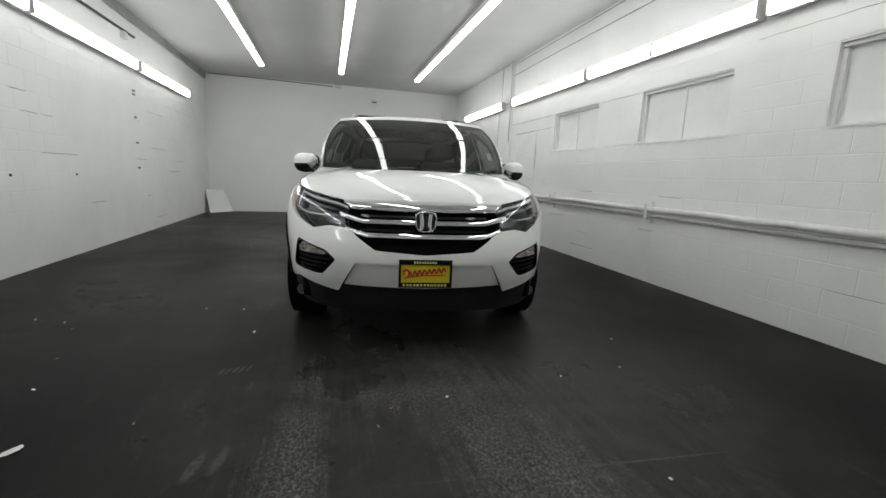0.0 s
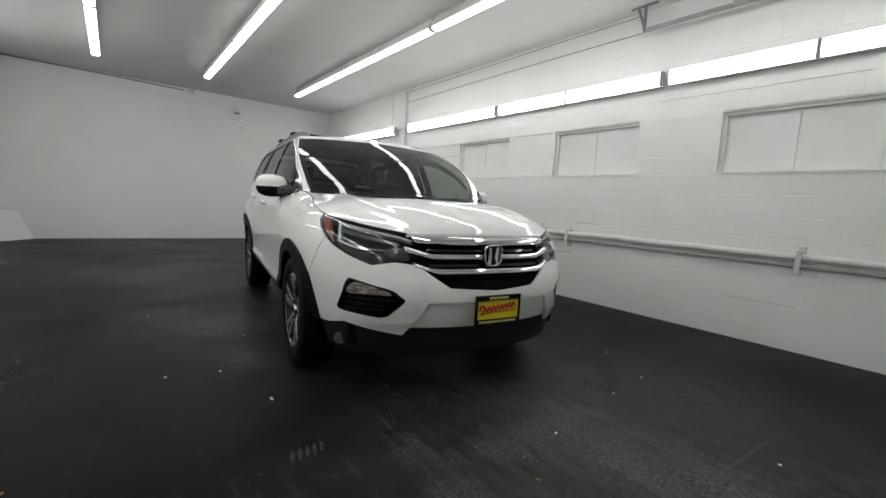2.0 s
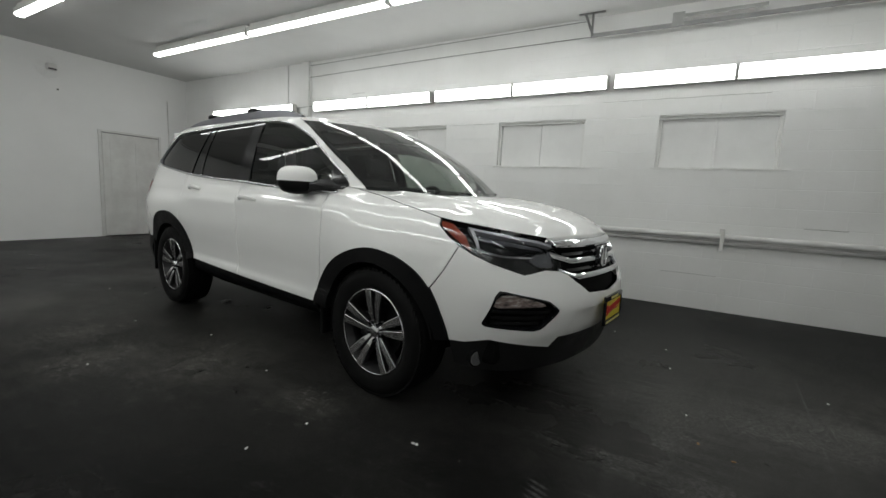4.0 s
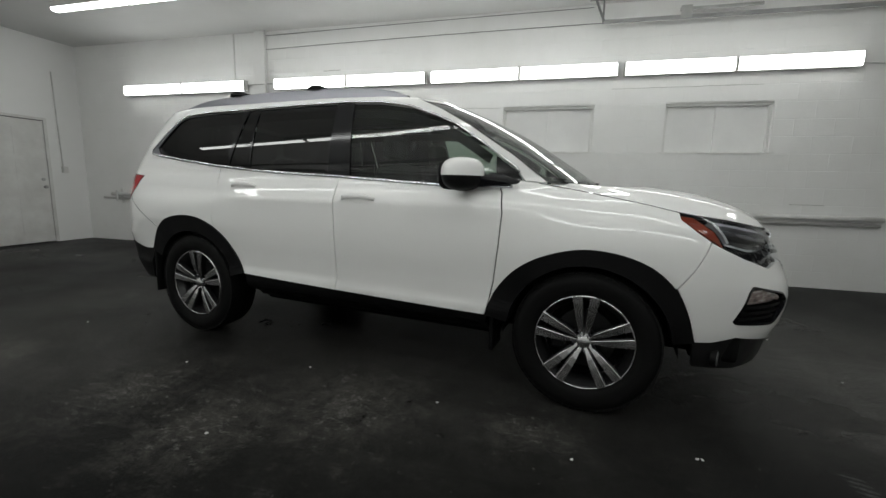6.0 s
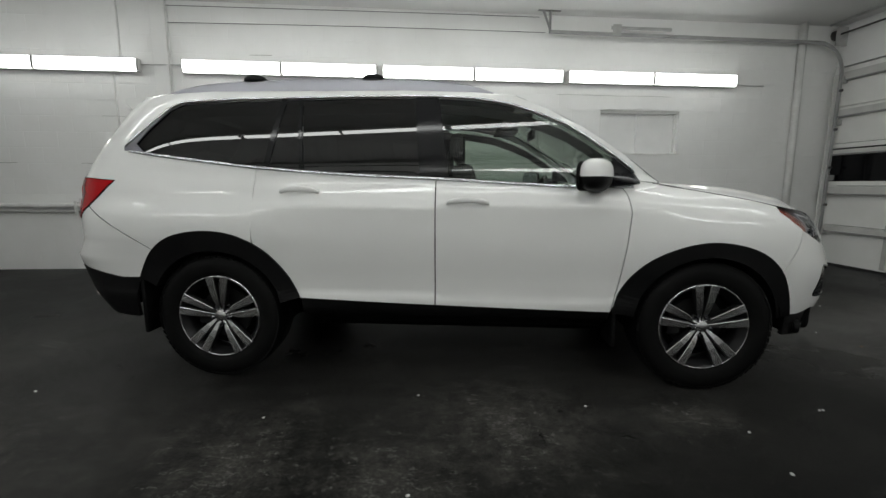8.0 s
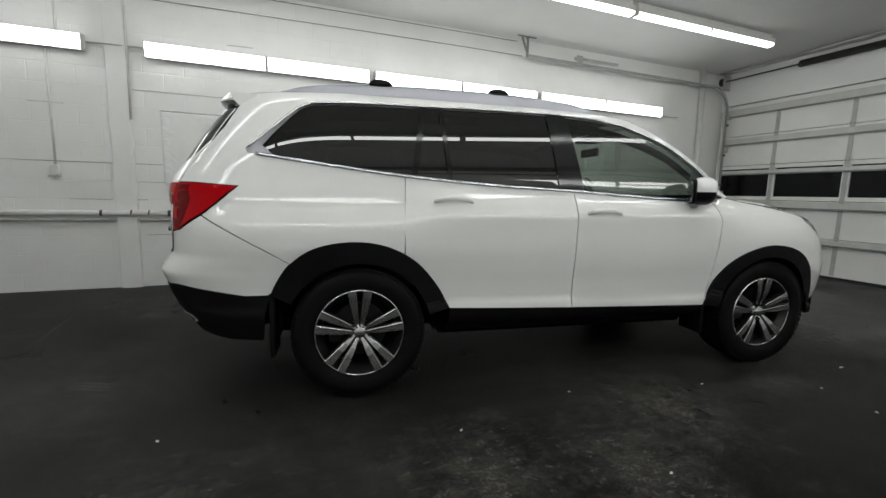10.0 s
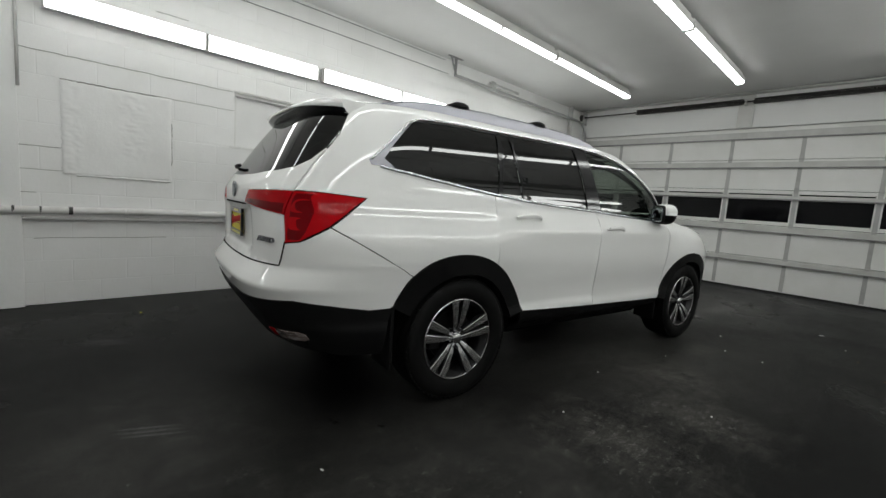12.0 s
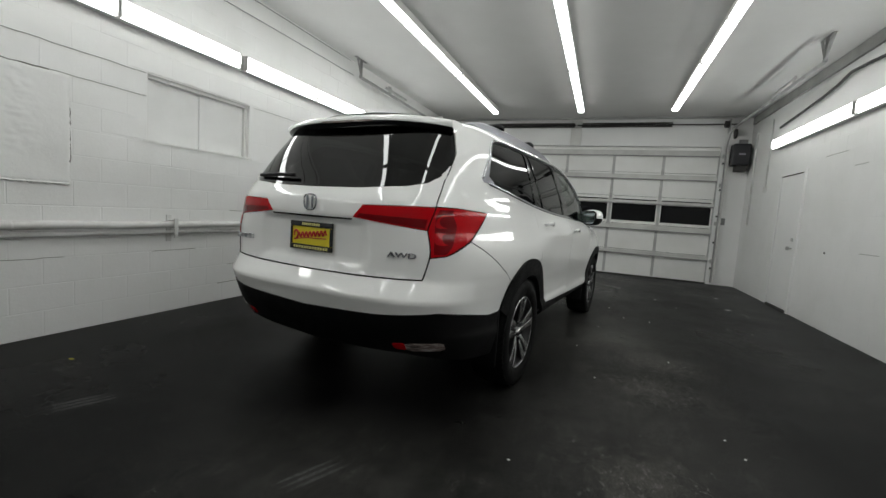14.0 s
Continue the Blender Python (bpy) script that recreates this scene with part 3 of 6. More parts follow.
def panel(name, poly, mat, parent, label="", **kw):
    me = panel_mesh(poly, **kw)
    me.name = name
    me.materials.append(mat)
    ob = new(name, me)
    ob.parent = parent
    return tagged(ob, label) if label else ob


def two(name, poly, mat, parent, label="", **kw):
    return [panel(name, poly, mat, parent, label, flip=f, **kw) for f in (False, True)]


def mirrored(bm):
    bmesh.ops.scale(bm, vec=(-1, 1, 1), verts=bm.verts)
    bmesh.ops.reverse_faces(bm, faces=bm.faces)
    return bm


def pair(name, build, mat, parent, label="", smooth=True):
    return [part(name, build(bmesh.new()), mat, parent, label, smooth), part(name, mirrored(build(bmesh.new())), mat, parent, label, smooth)]


car = thing("car", "clean white five-door SUV with black cladding parked on the floor", "car", (0.2, -0.18, 0), -7.85)

REAR_EDGE = [("r", -0.735, 1.195), ("r", -0.73, 1.25), ("r", -0.722, 1.33), ("r", -0.72, 1.42), ("r", -0.708, 1.5), ("r", -0.65, 1.632)]
HATCH_EDGE = [("r", -0.705, 0.818), ("r", -0.732, 0.94), ("r", -0.735, 1.07)]


def moved(pts, by):
    return [(d + by, z) for d, z in line(*pts)]


def across(half):
    """A closed outline on the tail from its half on the -x side, given from the middle to the middle."""
    return half + [(2 * D_END - d, z) for d, z in half[::-1] if abs(d - D_END) > 1e-6]


# Shut lines and edges, as (y, z) on the flank.
ARCH_F = [(-0.885, 0.455), (-0.94, 0.60), (-1.05, 0.73), (-1.20, 0.815), (-1.38, 0.86), (-1.56, 0.845), (-1.70, 0.79), (-1.80, 0.70), (-1.86, 0.59), (-1.905, 0.44)]
ARCH_R = [(0.90, 0.505), (0.98, 0.65), (1.11, 0.79), (1.28, 0.875), (1.47, 0.895), (1.65, 0.86), (1.77, 0.78), (1.835, 0.69), (1.875, 0.61)]


def flowing(pts, per=6):
    """A finer line that flows through the points."""
    p = [np.array(q) for q in pts]
    p = [2 * p[0] - p[1]] + p + [2 * p[-1] - p[-2]]
    r = []
    for i in range(1, len(p) - 2):
        for k in range(per):
            t = k / per
            r.append(0.5 * (2 * p[i] + (p[i + 1] - p[i - 1]) * t + (2 * p[i - 1] - 5 * p[i] + 4 * p[i + 1] - p[i + 2]) * t * t + (3 * p[i] - p[i - 1] - 3 * p[i + 1] + p[i + 2]) * t ** 3))
    return [(float(q[0]), float(q[1])) for q in r + [p[-2]]]


ARCH_F_CUT, ARCH_R_CUT = flowing(ARCH_F), flowing(ARCH_R)
BELT = [(-0.985, 1.155), (-0.64, 1.155), (-0.14, 1.182), (0.12, 1.197), (0.52, 1.212), (0.86, 1.232), (1.17, 1.257), (1.59, 1.305), (1.86, 1.340), (1.97, 1.356)]
ROOFLINE = [(1.985, 1.382), (1.90, 1.460), (1.80, 1.555), (1.735, 1.614), (1.66, 1.648), (1.50, 1.660), (1.30, 1.667), (1.0, 1.672), (0.55, 1.680), (0.17, 1.680), (-0.10, 1.664), (-0.31, 1.628), (-0.50, 1.562), (-0.63, 1.505), (-0.82, 1.385), (-0.99, 1.262), (-1.035, 1.205)]
SCREEN = [(-1.16, 1.185), (-0.96, 1.335), (-0.72, 1.49), (-0.52, 1.60), (-0.34, 1.68)]
EAVES = [(-0.34, 1.68), (-0.1, 1.706), (0.3, 1.724), (1.5, 1.726), (2.0, 1.702)]
HOODLINE = [(-1.12, 1.178), (-1.3, 1.148), (-1.5, 1.112), (-1.66, 1.082), (-1.79, 1.052)]
FRONT_SEAM = [(-0.885, 0.455), (-0.925, 0.64), (-0.95, 0.85), (-0.962, 1.02), (-0.945, 1.12), (-0.925, 1.155)]


def yl(pts, dy=0.0):
    return [("y", y + dy, z) for y, z in pts]


def belt_between(a, b, dz=0.0):
    t = np.array(BELT)
    ys = [a] + [y for y, _ in BELT if a + 0.02 < y < b - 0.02] + [b]
    return [("y", y, float(np.interp(y, t[:, 0], t[:, 1])) + dz) for y in ys]


GAP = 0.0035
fender = line(*yl(FRONT_SEAM, -GAP), ("y", -0.94, 1.2), *yl(HOODLINE), ("y", -1.80, 1.02), ("y", -1.87, 0.965), ("y", -1.93, 0.925), ("y", -1.875, 0.80), *yl(ARCH_F_CUT[:43][::-1])[:-1])
two("front_fender", fender, paint, car)
front_door = line(*yl(FRONT_SEAM[::-1], GAP), ("y", -0.4, 0.465), ("y", 0.11 - GAP, 0.478), *belt_between(-0.925 + GAP, 0.11 - GAP)[::-1][:-1])
doors = two("front_door", front_door, paint, car)
rear_door = line(("y", 0.11 + GAP, 0.478), ("y", 0.5, 0.49), *yl(ARCH_R_CUT[:14]), ("y", 1.165 - GAP, 0.822), ("y", 1.17 - GAP, 0.98), ("y", 1.155 - GAP, 1.258), *belt_between(0.11 + GAP, 1.15)[::-1][1:])
rdoors = two("rear_door", rear_door, paint, car)
quarter = (line(("y", 1.165 + GAP, 0.826), *yl(ARCH_R_CUT[16:37]), ("y", 2.210, 1.030), ("y", 2.132, 1.093), ("y", 2.03, 1.178), ("y", 2.2, 1.192)) + moved(REAR_EDGE, -0.004)
           + line(("y", 2.02, 1.697), *yl(EAVES[::-1][1:]), *yl(SCREEN[::-1]), ("y", -1.05, 1.19), *yl(ROOFLINE[::-1]), ("y", 1.97, 1.372), *belt_between(1.155 + GAP, 1.94)[::-1]))
two("quarter_panel", quarter, paint, car)
rear_bumper = across(line(("r", 0, 0.80)) + moved(HATCH_EDGE[:2], -0.003) + line(("r", -0.80, 0.945), ("y", 2.32, 0.955), ("y", 2.214, 1.025), *yl(ARCH_R_CUT[36:48], 0.003), ("y", 1.875, 0.61), ("y", 2.0, 0.605), ("y", 2.2, 0.635), ("r", -0.80, 0.655), ("r", -0.5, 0.625), ("r", 0, 0.60)))
panel("rear_bumper", rear_bumper, paint, car)
FOG = rounded(line(("y", -2.115, 0.69), ("f", -0.79, 0.722), ("f", -0.60, 0.672), ("f", -0.535, 0.618), ("f", -0.63, 0.512), ("y", -2.05, 0.535)), 2, 0.10)
FOG_R = [(-d, z) for d, z in FOG]
front_bumper = both(("f", 0, 0.668), ("f", -0.30, 0.688), ("f", -0.40, 0.755), ("f", -0.46, 0.805), ("f", -0.58, 0.818), ("f", -0.69, 0.795), ("f", -0.80, 0.845), ("y", -2.0, 0.885), ("y", -1.935, 0.92), ("y", -1.88, 0.80), ("y", -1.81, 0.70), ("y", -1.86, 0.59), ("y", -1.905, 0.44),
                    ("y", -1.98, 0.44), ("f", -0.80, 0.465), ("f", -0.53, 0.412), ("f", -0.42, 0.605), ("f", 0, 0.612))
panel("front_bumper", front_bumper, paint, car, holes=(FOG, FOG_R))
panel("bumper_insert", both(("f", 0, 0.61), ("f", -0.42, 0.604), ("f", -0.50, 0.452), ("f", 0, 0.442)), paint, car, off=-0.016)
tailgate = across(line(("r", 0, 0.806)) + moved(HATCH_EDGE, 0.004) + line(("r", -0.31, 1.112), ("r", -0.368, 1.184)) + moved(REAR_EDGE[:4], 0.004) + moved([("r", -0.72, 1.42)], 0.012) + line(("r", -0.70, 1.355), ("r", -0.66, 1.315), ("r", -0.57, 1.292), ("r", -0.3, 1.272), ("r", 0, 1.268)))


def plate_recess(d, z):
    """A shallow hollow in the tailgate round the number plate."""
    return -0.020 * step(0.42, 0.33, abs(d - D_END)) * step(1.105, 1.075, z) * step(0.83, 0.88, z)


hatch = panel("tailgate", tailgate, paint, car, depth=plate_recess, grid=0.02)
panel("rear_window", across(line(("r", 0, 1.272), ("r", -0.3, 1.276), ("r", -0.57, 1.296), ("r", -0.655, 1.32), ("r", -0.695, 1.36)) + moved([("r", -0.72, 1.425)], 0.012) + moved(REAR_EDGE[4:], 0.004) + line(("r", -0.5, 1.668), ("r", 0, 1.685))), glass_dark, car, "dark tinted rear window", off=-0.004, rim=0.004)
# Black strip standing in for the shadow under the tailgate's overhang.
panel("tailgate_shadow", both(("r", 0, 1.106), ("r", -0.31, 1.106), ("r", -0.31, 1.098), ("r", 0, 1.096)), seam_black, hatch, off=0.002, rim=0.006)

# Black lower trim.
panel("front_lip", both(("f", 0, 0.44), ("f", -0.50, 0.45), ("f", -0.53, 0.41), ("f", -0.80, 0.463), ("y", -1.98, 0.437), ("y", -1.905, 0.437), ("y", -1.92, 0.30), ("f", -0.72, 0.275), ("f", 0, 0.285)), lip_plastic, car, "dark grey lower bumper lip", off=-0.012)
panel("rear_valance", both(("r", 0, 0.597), ("r", -0.5, 0.622), ("r", -0.80, 0.652), ("y", 2.2, 0.632), ("y", 2.0, 0.602), ("y", 1.875, 0.607), ("y", 1.92, 0.36), ("y", 2.1, 0.36), ("r", -0.6, 0.40), ("r", 0, 0.36)), cladding, car, "matt black lower rear bumper", off=0.004)
two("sill", line(("y", 0.90, 0.503), ("y", 0.11, 0.476), ("y", -0.885, 0.453), ("y", -0.87, 0.30), ("y", 0.88, 0.30)), cladding, car, "matt black door sill", off=-0.012, depth=lambda d, z: -0.10 * step(0.43, 0.30, z) if z < 0.43 else 0.0)


def lip_band(arch, cy, r):
    """Cladding round a wheel opening, from the body's edge in to the opening."""
    def build(bm):
        n = 64
        t = np.array(arch)
        s = np.r_[0, np.cumsum(np.hypot(*np.diff(t, axis=0).T))]
        u = np.linspace(0, s[-1], n)
        ys, zs = np.interp(u, s, t[:, 0]), np.interp(u, s, t[:, 1])
        rows = [[], [], [], []]
        for y, z in zip(ys, zs):
            a = math.atan2(z - 0.375, y - cy)
            iy, iz = cy + r * math.cos(a), 0.375 + r * math.sin(a)
            d, d2 = dd("y", y, z), dd("y", iy, iz)
            rows[0].append(at(d, z, -0.01))
            rows[1].append(at(d, z, 0.012))
            rows[2].append(at(d2, iz, 0.014))
            p = at(d2, iz, 0.0)
            rows[3].append(Vector((p.x + 0.16, p.y, p.z)))
        sheet(bm, rows)
        bmesh.ops.recalc_face_normals(bm, faces=bm.faces)
        return bm
    return build


pair("wheel_arch_trim", lip_band(ARCH_F_CUT, -1.41, 0.405), cladding, car, "matt black wheel arch cladding", smooth=False)
pair("wheel_arch_trim", lip_band(ARCH_R_CUT, 1.41, 0.405), cladding, car, "matt black wheel arch cladding", smooth=False)


def well(cy):
    def build(bm):
        arc = [(cy + 0.43 * math.cos(a), 0.36 + 0.43 * math.sin(a)) for a in np.linspace(0, math.pi, 24)]
        vs = sheet(bm, [[(x, y, z) for y, z in arc] for x in (-0.93, -0.52)])
        bm.faces.new(vs[1])
        return bm
    return build


for cy in (-1.41, 1.41):
    pair("wheel_well", well(cy), seam_black, car)
part("underbody", boxes(((-0.5, -2.15, 0.26), (0.5, 1.9, 0.62)), ((-0.74, -0.92, 0.27), (0.74, 0.92, 0.5)), ((-0.78, -2.12, 0.32), (0.78, -1.9, 0.6)), ((-0.8, 1.9, 0.40), (0.8, 2.28, 0.7)), bevel=0.03), seam_black, car)
pair("mud_flap", lambda bm: box(bm, (-0.945, 1.86, 0.26), (-0.74, 1.885, 0.62), 0.008), cladding, car)
pair("mud_flap", lambda bm: box(bm, (-0.93, -0.93, 0.24), (-0.74, -0.905, 0.50), 0.008), cladding, car)


# Bonnet, windscreen and roof: skins between the fenders.
def lerp_list(keys, v):
    k = np.array(keys)
    return [float(np.interp(v, k[:, 0], k[:, i])) for i in range(1, k.shape[1])]


def smooth_list(keys):
    k = np.array(keys)
    tabs = [smooth_table(np.c_[k[:, 0], k[:, i]]) for i in range(1, k.shape[1])]
    return lambda v: [read(t, v) for t in tabs]


e0 = [skin(dd("y", y, z), z) for y, z in HOODLINE]
edge_of = smooth_list([(0.0, -e0[0].x - 0.001, e0[0].y, e0[0].z), (0.14, -e0[1].x - 0.001, e0[1].y, e0[1].z), (0.32, -e0[2].x - 0.001, e0[2].y, e0[2].z), (0.46, -e0[3].x - 0.001, e0[3].y, e0[3].z), (0.60, -e0[4].x - 0.002, e0[4].y - 0.005, e0[4].z), (0.8, 0.72, -2.04, 1.012), (1.0, 0.50, -2.225, 0.972)])
mid_of = smooth_list([(0.0, -1.40, 1.172), (0.3, -1.66, 1.176), (0.6, -1.95, 1.138), (0.8, -2.13, 1.084), (0.93, -2.245, 1.023), (1.0, -2.292, 0.968)])


def hood_point(u, v):
    ex, ey, ez = edge_of(v)
    my, mz = mid_of(v)
    a = abs(u)
    ridge = 0.010 * math.exp(-((a - 0.70) / 0.07) ** 2) * step(1.0, 0.7, v)
    return Vector((ex * u, my + (ey - my) * a ** 2.0, mz + (ez - mz) * a ** 2.5 + ridge))


bm = bmesh.new()
us = np.linspace(-1, 1, 61)
rows = [[hood_point(u, v) for u in us] for v in np.linspace(0, 1, 46)]
rows.append([p + Vector((0, 0.012, -0.022)) for p in rows[-1]])
sheet(bm, rows)
bmesh.ops.recalc_face_normals(bm, faces=bm.faces)
hood = part("bonnet", bm, paint, car, smooth=True)

es = [skin(dd("y", y, z), z) for y, z in SCREEN]
scr_edge = smooth_list([(k / 4, -p.x, p.y, p.z) for k, p in enumerate(es)])
scr_mid = smooth_list([(0, -1.405, 1.165), (0.25, -1.175, 1.318), (0.5, -0.935, 1.470), (0.75, -0.68, 1.603), (1.0, -0.40, 1.722)])


def screen_point(u, v, off=0.0):
    ex, ey, ez = scr_edge(v)
    my, mz = scr_mid(v)
    return Vector((ex * u * (1 - off), my + (ey - my) * u * u, mz + (ez - mz) * u * u - off))


bm = bmesh.new()
sheet(bm, [[screen_point(u, v) for u in np.linspace(-0.985, 0.985, 31)] for v in np.linspace(0.02, 0.905, 21)])
part("windscreen", bm, glass_screen, car, "slightly tinted windscreen", smooth=True)
bm = bmesh.new()
for u0, u1, v0, v1 in ((-1.0, -0.955, 0, 0.905), (0.955, 1.0, 0, 0.905), (-1, 1, 0, 0.06), (-1, 1, 0.885, 0.905)):
    sheet(bm, [[screen_point(u, v, 0.004) for u in np.linspace(u0, u1, 3 if abs(u1 - u0) < 0.5 else 31)] for v in np.linspace(v0, v1, 21)])
part("windscreen_border", bm, gloss_black, car, "black ceramic border", smooth=True)
bm = bmesh.new()
sheet(bm, [[screen_point(u, v, -0.002) for u in np.linspace(-1, 1, 31)] for v in np.linspace(0.905, 1.0, 5)])
bmesh.ops.recalc_face_normals(bm, faces=bm.faces)
part("roof_header", bm, paint, car, smooth=True)
bm = bmesh.new()
sheet(bm, [[screen_point(u, v, 0.008) for u in (0.84, 0.865, 0.89)] for v in (0.22, 0.27, 0.32)])
part("sticker", bm, litter_paper, car, "small white windscreen sticker", smooth=True)
part("cowl", boxes(((-0.66, -1.42, 1.08), (0.66, -1.22, 1.118)), bevel=0.01), cladding, car)
for s in (-1, 1):
    bm = bmesh.new()
    pipe(bm, [screen_point(-0.62 + 0.1 * (s + 1), 0.035) + Vector((0, -0.012, -0.008)), screen_point(0.05 + 0.42 * (s + 1), 0.04) + Vector((0, -0.012, -0.002))], 0.006, 6)
    part("wiper", bm, cladding, car)

rows = []
for y in np.linspace(-0.34, 2.03, 50):
    z = float(np.interp(y, [p[0] for p in EAVES], [p[1] for p in EAVES]))
    p = skin(dd("y", y, z), z)
    bow = 0.06 * math.exp(-(y + 0.34) / 0.25)
    rows.append([Vector((-p.x * u, y - bow * (1 - u * u) + (0.09 * (1 - u * u) * step(1.6, 2.03, y)), z + (0.042 + 0.008 * step(-0.34, 0.5, y)) * (1 - abs(u) ** 2.4))) for u in np.linspace(-1, 1, 41)])
bm = bmesh.new()
sheet(bm, rows)
bmesh.ops.recalc_face_normals(bm, faces=bm.faces)
part("roof", bm, paint, car, smooth=True)
bm = bmesh.new()
sheet(bm, [[p + Vector((0, 0, -0.03)) for p in r] for r in rows[::3]])
part("headliner", bm, liner, car, smooth=True)
# Spoiler over the rear window.
bm = bmesh.new()
sec = []
for u in np.linspace(-1, 1, 33):
    x, a = 0.655 * u, abs(u)
    lead_z = 1.748 - 0.048 * a ** 2.4
    tip_y, tip_z = 2.235 - 0.15 * a ** 4, 1.690 - 0.028 * a ** 2
    sec.append([(x, 1.96, lead_z - 0.010), (x, 2.06, lead_z - 0.006), (x, (2.08 + tip_y) / 2 + 0.01, (lead_z + tip_z) / 2 + 0.008), (x, tip_y, tip_z), (x, tip_y - 0.004, tip_z - 0.010), (x, tip_y - 0.03, tip_z - 0.036), (x, 2.08, tip_z - 0.04), (x, 1.97, tip_z - 0.03)])
vs = sheet(bm, [q[:5] for q in sec])
bmesh.ops.recalc_face_normals(bm, faces=bm.faces)
spoiler = part("spoiler", bm, paint, car, smooth=True)
bm = bmesh.new()
vs = sheet(bm, [[Vector(p) + Vector((0, -0.001, -0.0005)) for p in q[4:]] for q in sec])
bmesh.ops.recalc_face_normals(bm, faces=bm.faces)
part("spoiler_underside", bm, gloss_black, spoiler, "gloss black spoiler underside", smooth=True)
for q in (sec[0], sec[-1]):
    bm = bmesh.new()
    bm.faces.new([bm.verts.new(p) for p in q])
    part("spoiler_end", bm, paint, spoiler)
part("brake_light", boxes(((-0.20, 2.222, 1.672), (0.20, 2.2345, 1.684)), bevel=0.004), reflector_white, spoiler, "grey high brake light lens")


# Side glass, pillars and bright trim.
def top_between(a, b, dz=0.0):
    t = np.array(ROOFLINE[::-1])
    ys = [a] + [y for y, _ in ROOFLINE[::-1] if a + 0.02 < y < b - 0.02] + [b]
    return [("y", y, float(np.interp(y, t[:, 0], t[:, 1])) + dz) for y in ys]


def pane(name, b0, b1, t0, t1, mat, label, off=-0.008):
    two(name, line(*belt_between(b0, b1, 0.006), *top_between(t0, t1, -0.008)[::-1]), mat, car, label, off=off, rim=0.003)


pane("front_door_window", -0.895, 0.035, -0.885, 0.105, glass_front, "lightly tinted side window")
pane("rear_door_window", 0.205, 0.875, 0.245, 0.915, glass_dark, "dark tinted side window")
pane("rear_door_window", 0.905, 1.085, 0.945, 1.015, glass_dark, "dark tinted side window")
pane("pillar_trim", 0.036, 0.204, 0.106, 0.244, gloss_black, "black pillar cover", 0.0)
pane("pillar_trim", 0.878, 0.902, 0.918, 0.942, gloss_black, "black window divider", -0.002)
pane("pillar_trim", 1.086, 1.118, 1.016, 1.052, gloss_black, "black pillar cover", -0.002)
two("quarter_window", line(*belt_between(1.119, 1.95, 0.006), *top_between(1.053, 1.945, -0.01)[::-1]), glass_dark, car, "dark tinted quarter window", off=-0.008, rim=0.003)
two("mirror_base", line(("y", -0.89, 1.16), ("y", -1.035, 1.166), ("y", -1.03, 1.2), ("y", -0.99, 1.25), ("y", -0.884, 1.326)), gloss_black, car, off=-0.002, rim=0.004)


def bright(pts, r, off):
    def build(bm):
        p = dense(pts, 0.03)[: -1]
        k = int(math.dist(pts[-1], pts[0]) / 0.03 + 0.5)
        p = p[: len(p) - max(k - 1, 0)]
        return pipe(bm, [at(d, z, off) for d, z in p], r, 8)
    return build


pair("window_trim", bright(line(*belt_between(-0.99, 1.97, -0.002)), 0.0105, 0.003), chrome, car, "bright chrome window trim")
pair("window_trim", bright(line(*yl(ROOFLINE)), 0.0075, 0.002), chrome, car, "bright chrome window trim")
two("window_trim", line(("y", 1.985, 1.354), ("y", 1.997, 1.382), ("y", 1.905, 1.466), ("y", 1.80, 1.562), ("y", 1.74, 1.616), ("y", 1.715, 1.614), ("y", 1.778, 1.552), ("y", 1.852, 1.472), ("y", 1.912, 1.396), ("y", 1.86, 1.352)), satin, car, "satin silver window corner trim", off=0.002, rim=0.006)

# Handles.
for owners, y0, y1, z in ((doors, -0.19, 0.045, 1.062), (rdoors, 0.77, 1.0, 1.118)):
    def handle(bm):
        n = 14
        pts = []
        for k in range(n + 1):
            y = y0 + (y1 - y0) * k / n
            pts.append(at(dd("y", y, z), z + 0.006 * math.sin(math.pi * k / n), 0.004 + 0.03 * math.sin(math.pi * k / n) ** 0.6))
        rows = []
        for k, p in enumerate(pts):
            w = 0.017 * (0.35 + 0.65 * math.sin(math.pi * (k + 0.6) / (n + 1.2)) ** 0.5)
            rows.append([p + Vector((0.009 * math.cos(a), 0, w * math.sin(a))) for a in np.linspace(0, 2 * math.pi, 11)])
        sheet(bm, rows)
        bmesh.ops.recalc_face_normals(bm, faces=bm.faces)
        return bm
    for owner, flip in zip(owners, (False, True)):
        bm = handle(bmesh.new())
        part("door_handle", mirrored(bm) if flip else bm, paint, owner, smooth=True)
        if owners is doors:
            p = at(dd("y", y1 - 0.02, z), z + 0.006, 0.012)
            bm = rod(bmesh.new(), p, p + Vector((-0.012, 0, 0)), 0.0085, 14)
            part("key_lock", mirrored(bm) if flip else bm, seam_black, owner)
        cup = rounded(line(("y", y0 + 0.03, z - 0.03), ("y", y1 - 0.03, z - 0.03), ("y", y1 - 0.02, z + 0.015), ("y", y0 + 0.02, z + 0.015)), 2, 0.22)
        panel("handle_cup", cup, paint, owner, off=0.0012, rim=0, flip=flip)


